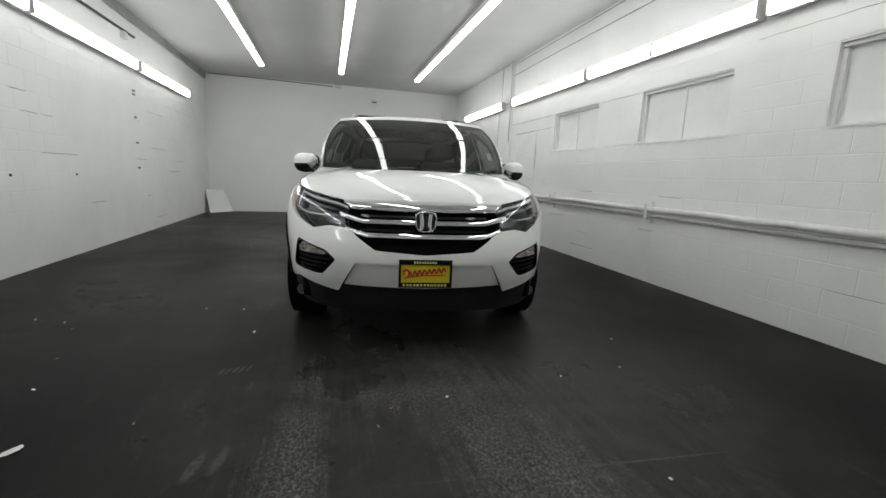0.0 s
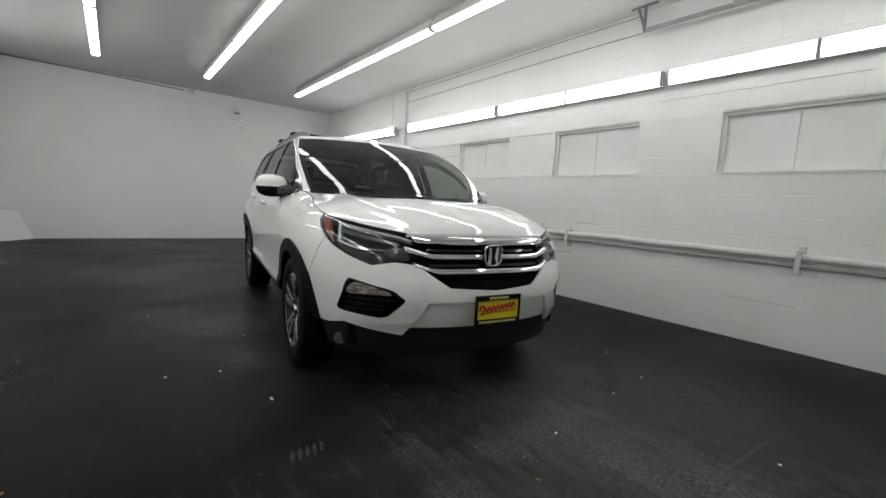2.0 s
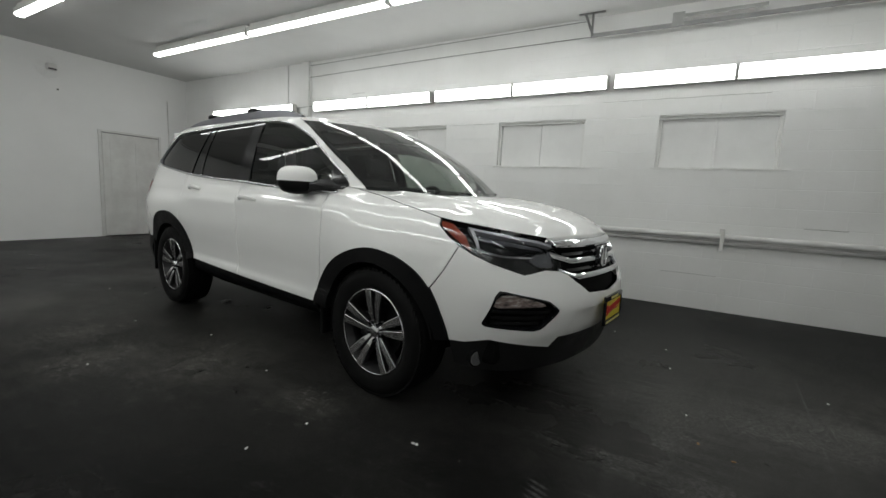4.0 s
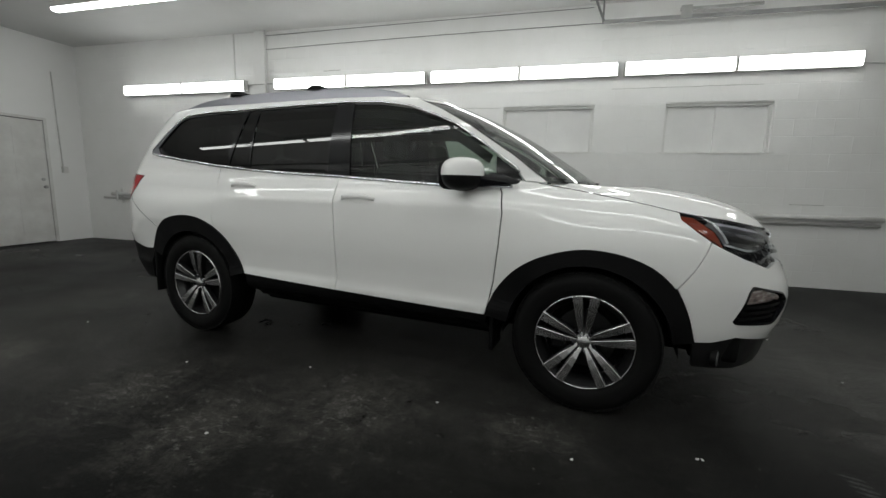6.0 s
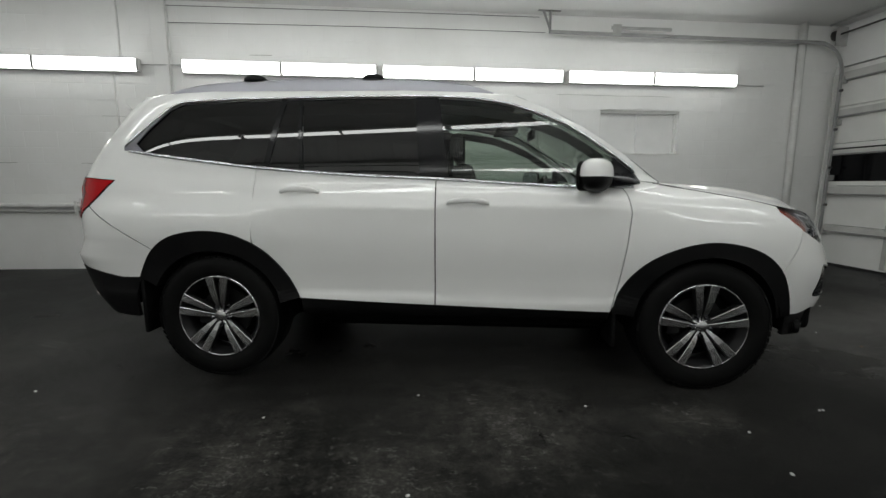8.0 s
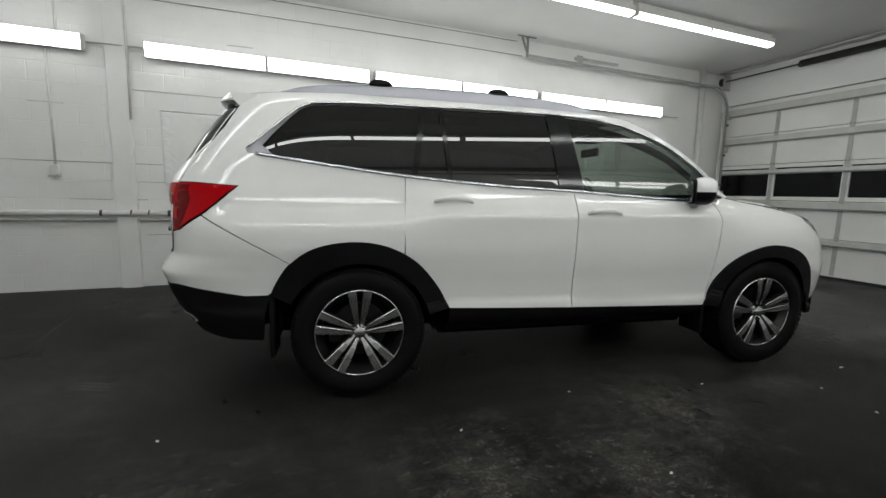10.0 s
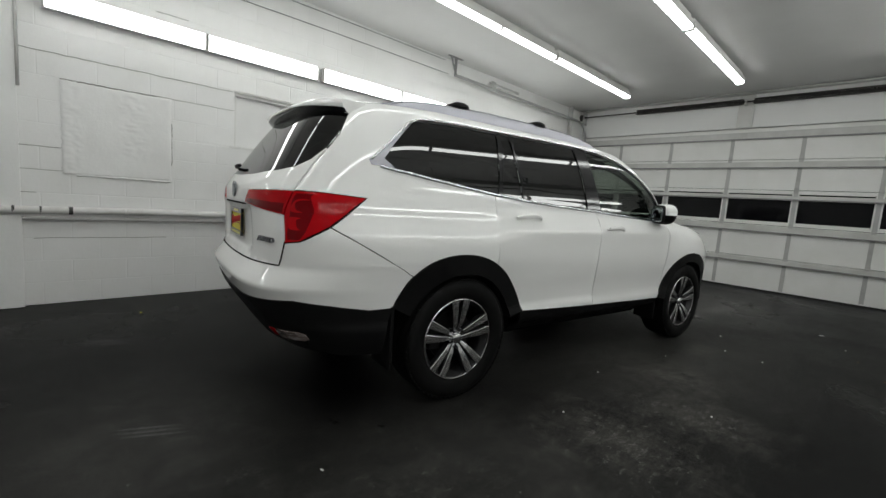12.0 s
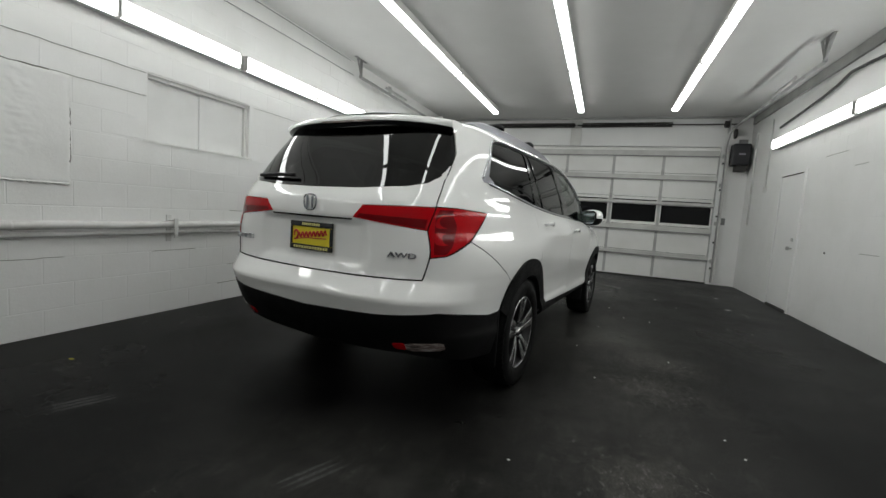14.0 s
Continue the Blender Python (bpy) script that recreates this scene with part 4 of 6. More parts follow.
# Mirrors.
def blob(centre, size, power=3.0, top=True, bottom=True):
    def build(bm):
        rows = []
        for b in np.linspace(-math.pi / 2 if bottom else -0.02, math.pi / 2 if top else -0.02, 15):
            row = []
            for a in np.linspace(0, 2 * math.pi, 29):
                c = [math.cos(b) * math.cos(a), math.cos(b) * math.sin(a), math.sin(b)]
                c = [math.copysign(abs(v) ** (2 / power), v) for v in c]
                row.append(Vector(centre) + Vector([v * s for v, s in zip(c, size)]))
            rows.append(row)
        sheet(bm, rows)
        bmesh.ops.remove_doubles(bm, verts=bm.verts, dist=0.0005)
        bmesh.ops.recalc_face_normals(bm, faces=bm.faces)
        return bm
    return build


MC = (-1.0, -0.75, 1.215)
SWEEP = Matrix.Translation(MC) @ Matrix.Rotation(math.radians(-35), 4, "Z")


def swept(centre, size, power, **kw):
    """A mirror piece: its long side swept back towards its outer end."""
    def build(bm):
        blob(centre, size, power, **kw)(bm)
        bmesh.ops.transform(bm, matrix=SWEEP, verts=bm.verts)
        return bm
    return build


pair("door_mirror", swept((0, 0, 0), (0.122, 0.074, 0.090), 2.8, bottom=False), paint, car, "white door mirror")
pair("mirror_lower_shell", swept((0, 0, -0.002), (0.1205, 0.073, 0.084), 2.4, top=False), cladding, car)


def mirror_arm(bm):
    vs = [bm.verts.new(p) for p in ((-0.93, -0.70, 1.212), (-0.93, -0.70, 1.142), (-1.0, -0.80, 1.208), (-0.99, -0.79, 1.146), (-0.872, -0.905, 1.235), (-0.893, -0.905, 1.160), (-0.872, -1.03, 1.190), (-0.888, -1.03, 1.172), (-0.86, -0.93, 1.162))]
    bmesh.ops.convex_hull(bm, input=vs)
    bmesh.ops.bevel(bm, geom=bm.edges[:], offset=0.006, segments=2, affect="EDGES", profile=0.5)
    return bm


pair("mirror_arm", mirror_arm, gloss_black, car, smooth=False)
pair("mirror_bezel", swept((0, 0.060, -0.002), (0.112, 0.014, 0.080), 4), cladding, car)
pair("mirror_glass", swept((0.002, 0.070, -0.002), (0.099, 0.006, 0.068), 5), mirror_dark, car)

# ---- the car: lamps, grille, badges ----
GRILLE = both(("f", 0, 0.93), ("f", -0.49, 0.935), ("f", -0.47, 0.81), ("f", -0.40, 0.748), ("f", -0.30, 0.682), ("f", 0, 0.66))
grille = panel("grille", GRILLE, seam_black, car, "black grille with chrome bars", off=-0.05, rim=0.02)


def grille_bar(poly, zc, hh, off):
    rise = lambda d, z: 0.014 * math.sqrt(max(0.0, 1 - ((z - zc(abs(d))) / hh) ** 2))
    panel("grille_bar", poly, chrome, grille, "chrome bar", off=off, rim=0.03, grid=0.008, depth=rise)


BEND = dd("f", -0.38, 0.86)
grille_bar(both(("f", 0, 0.966), ("f", -0.49, 0.964), ("f", -0.455, 0.925), ("f", 0, 0.919)), lambda d: 0.943, 0.024, -0.010)
grille_bar(both(("f", 0, 0.867), ("f", -0.38, 0.867), ("f", -0.525, 0.906), ("f", -0.52, 0.878), ("f", -0.38, 0.843), ("f", 0, 0.843)), lambda d: 0.855 + max(0.0, d - BEND) * 0.25, 0.02, -0.012)
grille_bar(both(("f", 0, 0.788), ("f", -0.36, 0.788), ("f", -0.49, 0.828), ("f", -0.48, 0.80), ("f", -0.36, 0.763), ("f", 0, 0.763)), lambda d: 0.775 + max(0.0, d - BEND) * 0.28, 0.02, -0.012)
for z in (0.897, 0.814):
    panel("grille_slat", both(("f", 0, z + 0.008), ("f", -0.40, z + 0.008), ("f", -0.40, z - 0.008), ("f", 0, z - 0.008)), gloss_black, grille, off=-0.03, rim=0.02)


def badge(y, z, w, h, face, mat=chrome):
    """A rounded chrome frame with two uprights; face: -1 to the front, 1 to the rear."""
    top, low = w / 2, w / 2 * 0.82
    ring = [(-top, h / 2), (top, h / 2), (low, -h / 2), (-low, -h / 2)]
    ring = rounded(ring, 3, 0.2)
    bm = bmesh.new()
    pipe(bm, [(x, y, z + q) for x, q in ring + ring[:2]], h * 0.05, 8)
    for s in (-1, 1):
        rows = []
        for t in np.linspace(0, 1, 7):
            q = -h * 0.42 + h * 0.84 * t
            c = s * (w * 0.17 + w * 0.1 * abs(t - 0.4) ** 1.3)
            hw = w * 0.085
            rows.append([(c - hw, y + face * 0.001, z + q), (c - hw * 0.5, y + face * 0.007, z + q), (c + hw * 0.5, y + face * 0.007, z + q), (c + hw, y + face * 0.001, z + q)])
        sheet(bm, rows)
    return bm


part("badge", badge(-2.372, 0.862, 0.135, 0.118, -1), chrome, grille, "chrome badge", smooth=True)
part("badge_backing", boxes(((-0.068, -2.365, 0.803), (0.068, -2.33, 0.921)), bevel=0.02), gloss_black, grille)
part("badge", badge(2.493, 1.178, 0.10, 0.086, 1), mirror_dark, hatch, "chrome badge", smooth=True)

lamp_grey = material("lilac_grey_lamp_trim", (0.11, 0.11, 0.125), 0.2, 0.5, 0.5)
HEAD = line(("f", -0.495, 0.968), ("f", -0.62, 0.992), ("f", -0.74, 1.015), ("y", -2.0, 1.03), ("y", -1.90, 1.042), ("y", -1.795, 1.05), ("y", -1.80, 1.022), ("y", -1.87, 0.967), ("y", -1.935, 0.922), ("y", -2.0, 0.887), ("f", -0.80, 0.847), ("f", -0.69, 0.797), ("f", -0.58, 0.820), ("f", -0.465, 0.807), ("f", -0.46, 0.86))
for flip in (False, True):
    lamp = panel("headlight", HEAD, gloss_black, car, "dark headlight with chrome strips", off=-0.055, rim=0.0, flip=flip)
    panel("lamp_cover", HEAD, glass_clear, lamp, "clear lamp cover", off=-0.001, rim=0.0, flip=flip)
    panel("amber_reflector", line(("y", -1.80, 1.045), ("y", -1.86, 1.035), ("y", -1.945, 0.975), ("y", -1.99, 0.902), ("y", -1.94, 0.936), ("y", -1.875, 0.980), ("y", -1.81, 1.024)), amber, lamp, "amber side reflector", off=-0.012, rim=0.01, flip=flip)
    panel("light_strip", line(("y", -1.93, 1.024), ("f", -0.72, 1.000), ("f", -0.55, 0.966), ("f", -0.48, 0.944), ("f", -0.48, 0.930), ("f", -0.55, 0.951), ("f", -0.72, 0.984), ("y", -1.95, 1.010)), strip_silver, lamp, "bright light strip", off=-0.014, rim=0.03, flip=flip)
    panel("light_strip", line(("y", -1.945, 1.012), ("y", -1.962, 1.010), ("y", -2.02, 0.925), ("y", -2.01, 0.920)), strip_silver, lamp, "bright light strip", off=-0.016, rim=0.02, flip=flip)
    panel("light_strip", line(("y", -1.99, 0.990), ("f", -0.70, 0.960), ("f", -0.56, 0.930), ("f", -0.54, 0.912), ("f", -0.70, 0.938), ("y", -2.0, 0.966)), lamp_grey, lamp, "silver strip", off=-0.022, rim=0.03, flip=flip)
    panel("light_strip", line(("y", -2.0, 0.925), ("f", -0.76, 0.893), ("f", -0.62, 0.886), ("f", -0.62, 0.879), ("f", -0.76, 0.883), ("y", -2.005, 0.913)), chrome, lamp, "chrome strip", off=-0.024, rim=0.02, flip=flip)
    panel("low_beam", rounded(line(("f", -0.50, 0.905), ("f", -0.60, 0.900), ("f", -0.64, 0.872), ("f", -0.60, 0.838), ("f", -0.50, 0.832)), 1, 0.15), lamp_grey, lamp, "grey low beam bowl", off=-0.03, rim=0.02, flip=flip)
    for fx, fz, r in ((-0.555, 0.868, 0.022), (-0.70, 0.855, 0.030)):
        p = at(dd("f", fx, fz), fz, -0.028)
        q = Vector((0, -1, 0))
        bm = rod(bmesh.new(), p, p + q * 0.012, r, 20, r * 0.6)
        part("projector", mirrored(bm) if flip else bm, glass_clear if r < 0.025 else gloss_black, lamp)
    fog = panel("fog_lamp_recess", FOG if not flip else FOG, seam_black, car, off=-0.045, rim=0.0, flip=flip)
    panel("recess_edge", FOG, gloss_black, fog, off=0.001, rim=0.045, flip=flip, holes=(rounded([(np.mean([p[0] for p in FOG]) + (d - np.mean([p[0] for p in FOG])) * 0.93, np.mean([p[1] for p in FOG]) + (z - np.mean([p[1] for p in FOG])) * 0.88) for d, z in FOG], 0),))
    sig = panel("turn_signal", rounded(line(("y", -2.125, 0.680), ("f", -0.76, 0.704), ("f", -0.63, 0.664), ("f", -0.60, 0.640), ("f", -0.74, 0.634), ("y", -2.11, 0.628)), 1, 0.2), reflector_white, fog, "clear turn signal lens", off=-0.014, rim=0.02, flip=flip)
    for z, w in ((0.608, -0.575), (0.577, -0.60), (0.548, -0.625)):
        panel("slat", line(("y", -2.10, z + 0.009), ("f", w, z + 0.009), ("f", w - 0.01, z - 0.006), ("y", -2.10, z - 0.006)), cladding, fog, off=-0.016, rim=0.025, flip=flip)
    p = at(dd("f", -0.805, 0.348), 0.348, -0.004)
    for nm, mat, rr, a, b in (("fog_lamp", fog_silver, 0.036, -0.03, 0.0), ("fog_lamp_lens", glass_clear, 0.034, 0.001, 0.006), ("fog_lamp_rim", cladding, 0.046, -0.03, -0.003)):
        bm = rod(bmesh.new(), p + Vector((-0.35, -1, 0)).normalized() * a, p + Vector((-0.35, -1, 0)).normalized() * b, rr, 20)
        part(nm, mirrored(bm) if flip else bm, mat, car)
    tail = panel("tail_light", moved([("r", -0.732, 0.937), ("r", -0.735, 1.07), ("r", -0.735, 1.19)], -0.003) + line(("y", 2.25, 1.190), ("y", 2.035, 1.176), ("y", 2.085, 1.138), ("y", 2.137, 1.092), ("y", 2.215, 1.029), ("y", 2.32, 0.962), ("r", -0.80, 0.950)), red_lens, car, "glossy red tail light", off=0.004, rim=0.03, flip=flip)
    panel("lamp_surround", rounded(line(("r", -0.742, 1.178), ("r", -0.80, 1.182), ("y", 2.285, 1.165), ("y", 2.27, 1.10), ("y", 2.31, 1.0), ("r", -0.80, 0.955), ("r", -0.742, 0.952)), 1, 0.12), red_mid, tail, off=0.0052, rim=0.004, flip=flip)
    for z0, z1 in ((1.085, 1.155), (1.0, 1.065)):
        panel("lamp_element", rounded(line(("r", -0.757, z1), ("r", -0.815, z1 - 0.004), ("y", 2.345, z1 - 0.012), ("y", 2.345, z0 + 0.012), ("r", -0.815, z0 + 0.002), ("r", -0.757, z0)), 2, 0.22), red_lens, tail, off=0.0068, rim=0.004, flip=flip)
    panel("lamp_gasket", moved([("r", -0.732, 0.930), ("r", -0.735, 1.07), ("r", -0.735, 1.197)], -0.001) + line(("y", 2.25, 1.196), ("y", 2.022, 1.181), ("y", 2.074, 1.136), ("y", 2.128, 1.087), ("y", 2.208, 1.023), ("y", 2.315, 0.955), ("r", -0.80, 0.944)), seam_black, tail, off=0.0015, rim=0.01, flip=flip)
    inner = panel("tail_light", moved([("r", -0.735, 1.073), ("r", -0.735, 1.190)], 0.004) + line(("r", -0.37, 1.180), ("r", -0.316, 1.115)), red_lens, car, "glossy red tail light", off=0.003, rim=0.02, flip=flip)
    panel("lamp_element", line(("r", -0.722, 1.128), ("r", -0.36, 1.136), ("r", -0.345, 1.118), ("r", -0.722, 1.080)), red_mid, inner, off=0.0045, rim=0.004, flip=flip)
    ref = panel("reflector", rounded(line(("r", -0.62, 0.472), ("r", -0.80, 0.486), ("r", -0.80, 0.440), ("r", -0.62, 0.422)), 1, 0.15), reflector_white, car, "clear reflector", off=0.008, rim=0.01, flip=flip)
    panel("reflector", rounded(line(("r", -0.55, 0.464), ("r", -0.618, 0.470), ("r", -0.618, 0.428), ("r", -0.55, 0.428)), 1, 0.15), red_lens, car, "red reflector", off=0.008, rim=0.01, flip=flip)


def thin_line(name, pts, parent=car):
    p = line(*pts)
    q = []
    for a, b in zip(p, p[1:]):
        n = max(1, int(math.dist(a, b) / 0.02))
        q += [(a[0] + (b[0] - a[0]) * k / n, a[1] + (b[1] - a[1]) * k / n) for k in range(n)]
    q.append(p[-1])
    pair(name, lambda bm: pipe(bm, [at(d, z, -0.0006) for d, z in q], 0.0018, 6), seam_black, parent)


pair("seam", lambda bm: pipe(bm, [at(d, z, 0.0) for d, z in dense(line(("r", 0, 0.803), ("r", -0.35, 0.807)) + moved(HATCH_EDGE[:2], 0.0005), 0.03)[:28]], 0.0045, 6), seam_black, car)
thin_line("seam", [("y", 2.212, 1.0275), ("y", 1.774, 0.777)])
pair("seam", lambda bm: pipe(bm, [Vector((-a, b, c)) + Vector((0, 0, 0.001)) for a, b, c in [edge_of(v) for v in np.linspace(0, 1, 40)]], 0.0018, 6), seam_black, car)

# Plates: yellow with a dark frame; the print is bars and strokes.
def plate(y, z0, z1, face, parent):
    f = lambda a, b: (min(y + face * a, y + face * b), max(y + face * a, y + face * b))
    a, b = f(0, 0.012)
    p = part("number_plate", boxes(((-0.155, a, z0), (0.155, b, z1)), bevel=0.003), plate_yellow, parent, "yellow number plate in a dark frame")
    a, b = f(0.002, 0.018)
    bars = [((-0.16, a, z1 - 0.026), (0.16, b, z1 + 0.004)), ((-0.16, a, z0 - 0.004), (0.16, b, z0 + 0.026)), ((-0.16, a, z0 + 0.027), (-0.146, b, z1 - 0.027)), ((0.146, a, z0 + 0.027), (0.16, b, z1 - 0.027))]
    part("plate_frame", boxes(*bars, bevel=0.002), gloss_black, p)
    a, b = f(0.0125, 0.0145)
    rnd = random.Random(3)
    bm = bmesh.new()
    s = 1 if face < 0 else -1
    base = (z0 + z1) / 2 - 0.012
    pipe(bm, [(s * (-0.12 + 0.02 * math.cos(t) + 0.003 * t), (a + b) / 2, base + 0.012 + 0.026 * math.sin(t)) for t in np.linspace(-1.6, 3.4, 16)], 0.006, 6)
    pipe(bm, [(s * (-0.10 + 0.22 * k / 60), (a + b) / 2, base + 0.012 + 0.014 * math.sin(k * 0.8) + 0.0004 * k) for k in range(61)], 0.0055, 6)
    pipe(bm, [(s * x, (a + b) / 2, base + q) for x, q in ((-0.115, -0.012), (-0.03, 0.0), (0.115, 0.004))], 0.003, 6)
    part("print", bm, plate_red, p)
    a, b = f(0.0185, 0.0195)
    for zz, n, w in ((z0 + 0.011, 13, 0.27), (z1 - 0.011, 9, 0.14)):
        bs = []
        for k in range(n):
            x = -w / 2 + w * k / n
            bs.append(((x, a, zz - 0.007), (x + w / n * 0.66, b, zz + 0.007)))
        part("print", boxes(*bs), plate_pale, p)
    return p


plate(-2.442, 0.482, 0.642, -1, car)
plate(2.464, 0.908, 1.062, 1, car)
txt = bpy.data.curves.new("lettering", "FONT")
txt.body, txt.size, txt.extrude, txt.align_x = "AWD", 0.052, 0.006, "CENTER"
tmp = new("lettering_source", txt)
bpy.context.view_layer.update()
letters = bpy.data.meshes.new_from_object(tmp.evaluated_get(bpy.context.evaluated_depsgraph_get()))
bpy.data.objects.remove(tmp)
letters.materials.clear()
letters.materials.append(dark_chrome)
lettering = new("lettering", letters)
lettering.parent = hatch
n_let = out(dd("r", -0.60, 0.94), 0.94)
p_let = at(dd("r", -0.60, 0.94), 0.94, 0.004)
lettering.matrix_basis = pose(p_let.x, p_let.y, 0.925, 90, 0, 180 - math.degrees(math.atan2(n_let.x, n_let.y))) @ Matrix.Diagonal((1.25, 0.75, 1, 1))
tagged(lettering, "chrome lettering")
part("nameplate", boxes(*[((0.50 + 0.035 * k, 2.452, 0.925), (0.525 + 0.035 * k, 2.462, 0.955)) for k in range(5)], bevel=0.002), chrome, hatch, "chrome nameplate bars")
bm = pipe(bmesh.new(), [at(dd("r", x, 1.318 + 0.01 * x), 1.318 + 0.01 * x, 0.010 + 0.012 * math.sin(min(max(x, 0), 0.5) * 6)) for x in np.linspace(0.20, 0.56, 14)], 0.011, 8)
part("rear_wiper", bm, cladding, car, smooth=True)

# Roof rails and crossbars.
RAIL = [(1.84, 1.712), (1.72, 1.745), (1.56, 1.770), (1.3, 1.787), (0.95, 1.796), (0.6, 1.796), (0.3, 1.788), (0.05, 1.770), (-0.10, 1.746), (-0.22, 1.708)]


def rail(bm):
    tab = smooth_table(RAIL[::-1])
    rows = []
    for y in np.linspace(-0.22, 1.84, 40):
        c = Vector((-0.605, y, read(tab, y)))
        low = float(np.interp(y, [p[0] for p in EAVES], [p[1] for p in EAVES])) - 0.02
        ring = [c + Vector((0.02 * math.cos(a), 0, 0.014 * math.sin(a))) for a in np.linspace(0, math.pi, 9)]
        rows.append([Vector((-0.594, y, low))] + ring + [Vector((-0.616, y, low))])
    sheet(bm, rows)
    bmesh.ops.recalc_face_normals(bm, faces=bm.faces)
    return bm


pair("roof_rail", rail, satin, car, "satin silver roof rail")
for y in (0.52, 1.27):
    part("crossbar", box(bmesh.new(), (-0.6, y - 0.035, 1.812), (0.6, y + 0.035, 1.834), 0.01), cladding, car, "black crossbar")
    pair("crossbar_end", blob((-0.605, y, 1.802), (0.036, 0.07, 0.034), 2.2, bottom=False), cladding, car)


# ---- wheels ----
def lathe(bm, prof, n=48):
    """Turns a profile of (x, r) about the x axis."""
    rows = [[(x, r * math.cos(a), r * math.sin(a)) for x, r in prof] for a in np.linspace(0, 2 * math.pi, n + 1)]
    sheet(bm, rows)
    bmesh.ops.remove_doubles(bm, verts=bm.verts, dist=1e-5)
    bmesh.ops.recalc_face_normals(bm, faces=bm.faces)
    return bm


disc_grey = material("worn_disc_steel", (0.022, 0.022, 0.022), 0.45, 0.6)


def wheel():
    rim = part("wheel", lathe(bmesh.new(), [(0.10, 0.235), (0.02, 0.215), (-0.04, 0.205), (-0.075, 0.215), (-0.095, 0.236), (-0.108, 0.240), (-0.109, 0.247), (-0.10, 0.25), (0.10, 0.25), (0.10, 0.235)]), alloy_dark, car, "alloy wheel with five twin spokes", smooth=True)
    part("rim_lip", lathe(bmesh.new(), [(-0.106, 0.240), (-0.1095, 0.242), (-0.1105, 0.246), (-0.106, 0.249)]), alloy, rim, "machined bright rim", smooth=True)
    prof = [(0.10, 0.245), (0.118, 0.265), (0.126, 0.31), (0.118, 0.345), (0.10, 0.366), (0.07, 0.3735), (0, 0.375), (-0.07, 0.3735), (-0.10, 0.366), (-0.112, 0.352), (-0.1215, 0.335), (-0.124, 0.31), (-0.120, 0.282), (-0.116, 0.268), (-0.108, 0.258), (-0.10, 0.246)]
    tyre = part("tyre", lathe(bmesh.new(), prof, 64), tyre_rubber, rim, "black tyre", smooth=True)
    bm = bmesh.new()
    for k in range(64):
        a = 2 * math.pi * k / 64
        m = Matrix.Rotation(a, 4, "X")
        for s in (-1, 1):
            r = bmesh.ops.create_cube(bm, size=1, matrix=m @ Matrix.Translation((s * 0.092, 0, 0.3635)) @ Matrix.Rotation(s * 0.25, 4, "Z") @ Matrix.Diagonal((0.04, 0.030, 0.009, 1)))
    tagged(part("tread", bm, tyre_rubber, tyre.parent), kind="stuff")
    part("brake_disc", lathe(bmesh.new(), [(-0.02, 0.03), (-0.02, 0.155), (0.0, 0.155), (0.0, 0.03)]), disc_grey, rim, "grey brake disc", smooth=False)
    part("brake_caliper", boxes(((-0.045, 0.09, -0.07), (0.03, 0.17, 0.07)), bevel=0.012), alloy_dark, rim)
    part("wheel_back", lathe(bmesh.new(), [(0.02, 0.0), (0.02, 0.212)]), seam_black, rim)
    for k in range(5):
        base = math.pi / 2 + 2 * math.pi * k / 5
        for s in (-1, 1):
            for nm, mat, grow, x0, x1 in (("spoke", alloy, 0.0, 0.0, -0.007), ("spoke_back", alloy_dark, 0.0015, 0.035, 0.0005)):
                bm = bmesh.new()
                rows = []
                for r, lat, hw, dx in ((0.030, 0.0120, 0.0085, -0.072), (0.052, 0.0150, 0.0100, -0.078), (0.072, 0.0180, 0.0120, -0.084), (0.095, 0.0225, 0.0155, -0.090), (0.14, 0.0295, 0.0190, -0.097), (0.20, 0.0385, 0.0225, -0.102), (0.240, 0.0445, 0.0245, -0.104)):
                    hw += grow
                    c = s * lat
                    sec = [(dx + x0, c - hw), (dx + x1 + 0.0015, c - hw), (dx + x1, c - hw + 0.003), (dx + x1, c + hw - 0.003), (dx + x1 + 0.0015, c + hw), (dx + x0, c + hw)]
                    rows.append([(x, r * math.cos(base) - t * math.sin(base), r * math.sin(base) + t * math.cos(base)) for x, t in sec])
                vs = sheet(bm, rows)
                bm.faces.new(vs[0])
                bm.faces.new(vs[-1])
                bmesh.ops.recalc_face_normals(bm, faces=bm.faces)
                part(nm, bm, mat, rim, "machined alloy spoke" if nm == "spoke" else "")
        a = base + math.pi / 5
        p = Vector((-0.07, 0.054 * math.cos(a), 0.054 * math.sin(a)))
        part("lug_nut", rod(bmesh.new(), p, p + Vector((-0.030, 0, 0)), 0.0125, 6, 0.010), dark_chrome, rim)
    part("hub", lathe(bmesh.new(), [(-0.05, 0.068), (-0.066, 0.066), (-0.070, 0.050), (-0.076, 0.040), (-0.080, 0.030)]), alloy_dark, rim, "dark grey hub", smooth=True)
    part("hub_cap", lathe(bmesh.new(), [(-0.08, 0.034), (-0.096, 0.032), (-0.0995, 0.027), (-0.101, 0.0)]), alloy, rim, "round silver hub cap", smooth=True)
    return rim


w0 = wheel()
w0.matrix_basis = pose(-0.838, -1.41, 0.375)
copy_thing(w0, pose(-0.838, 1.41, 0.375))
copy_thing(w0, pose(0.838, -1.41, 0.375, 0, 0, 180))
copy_thing(w0, pose(0.838, 1.41, 0.375, 0, 0, 180))

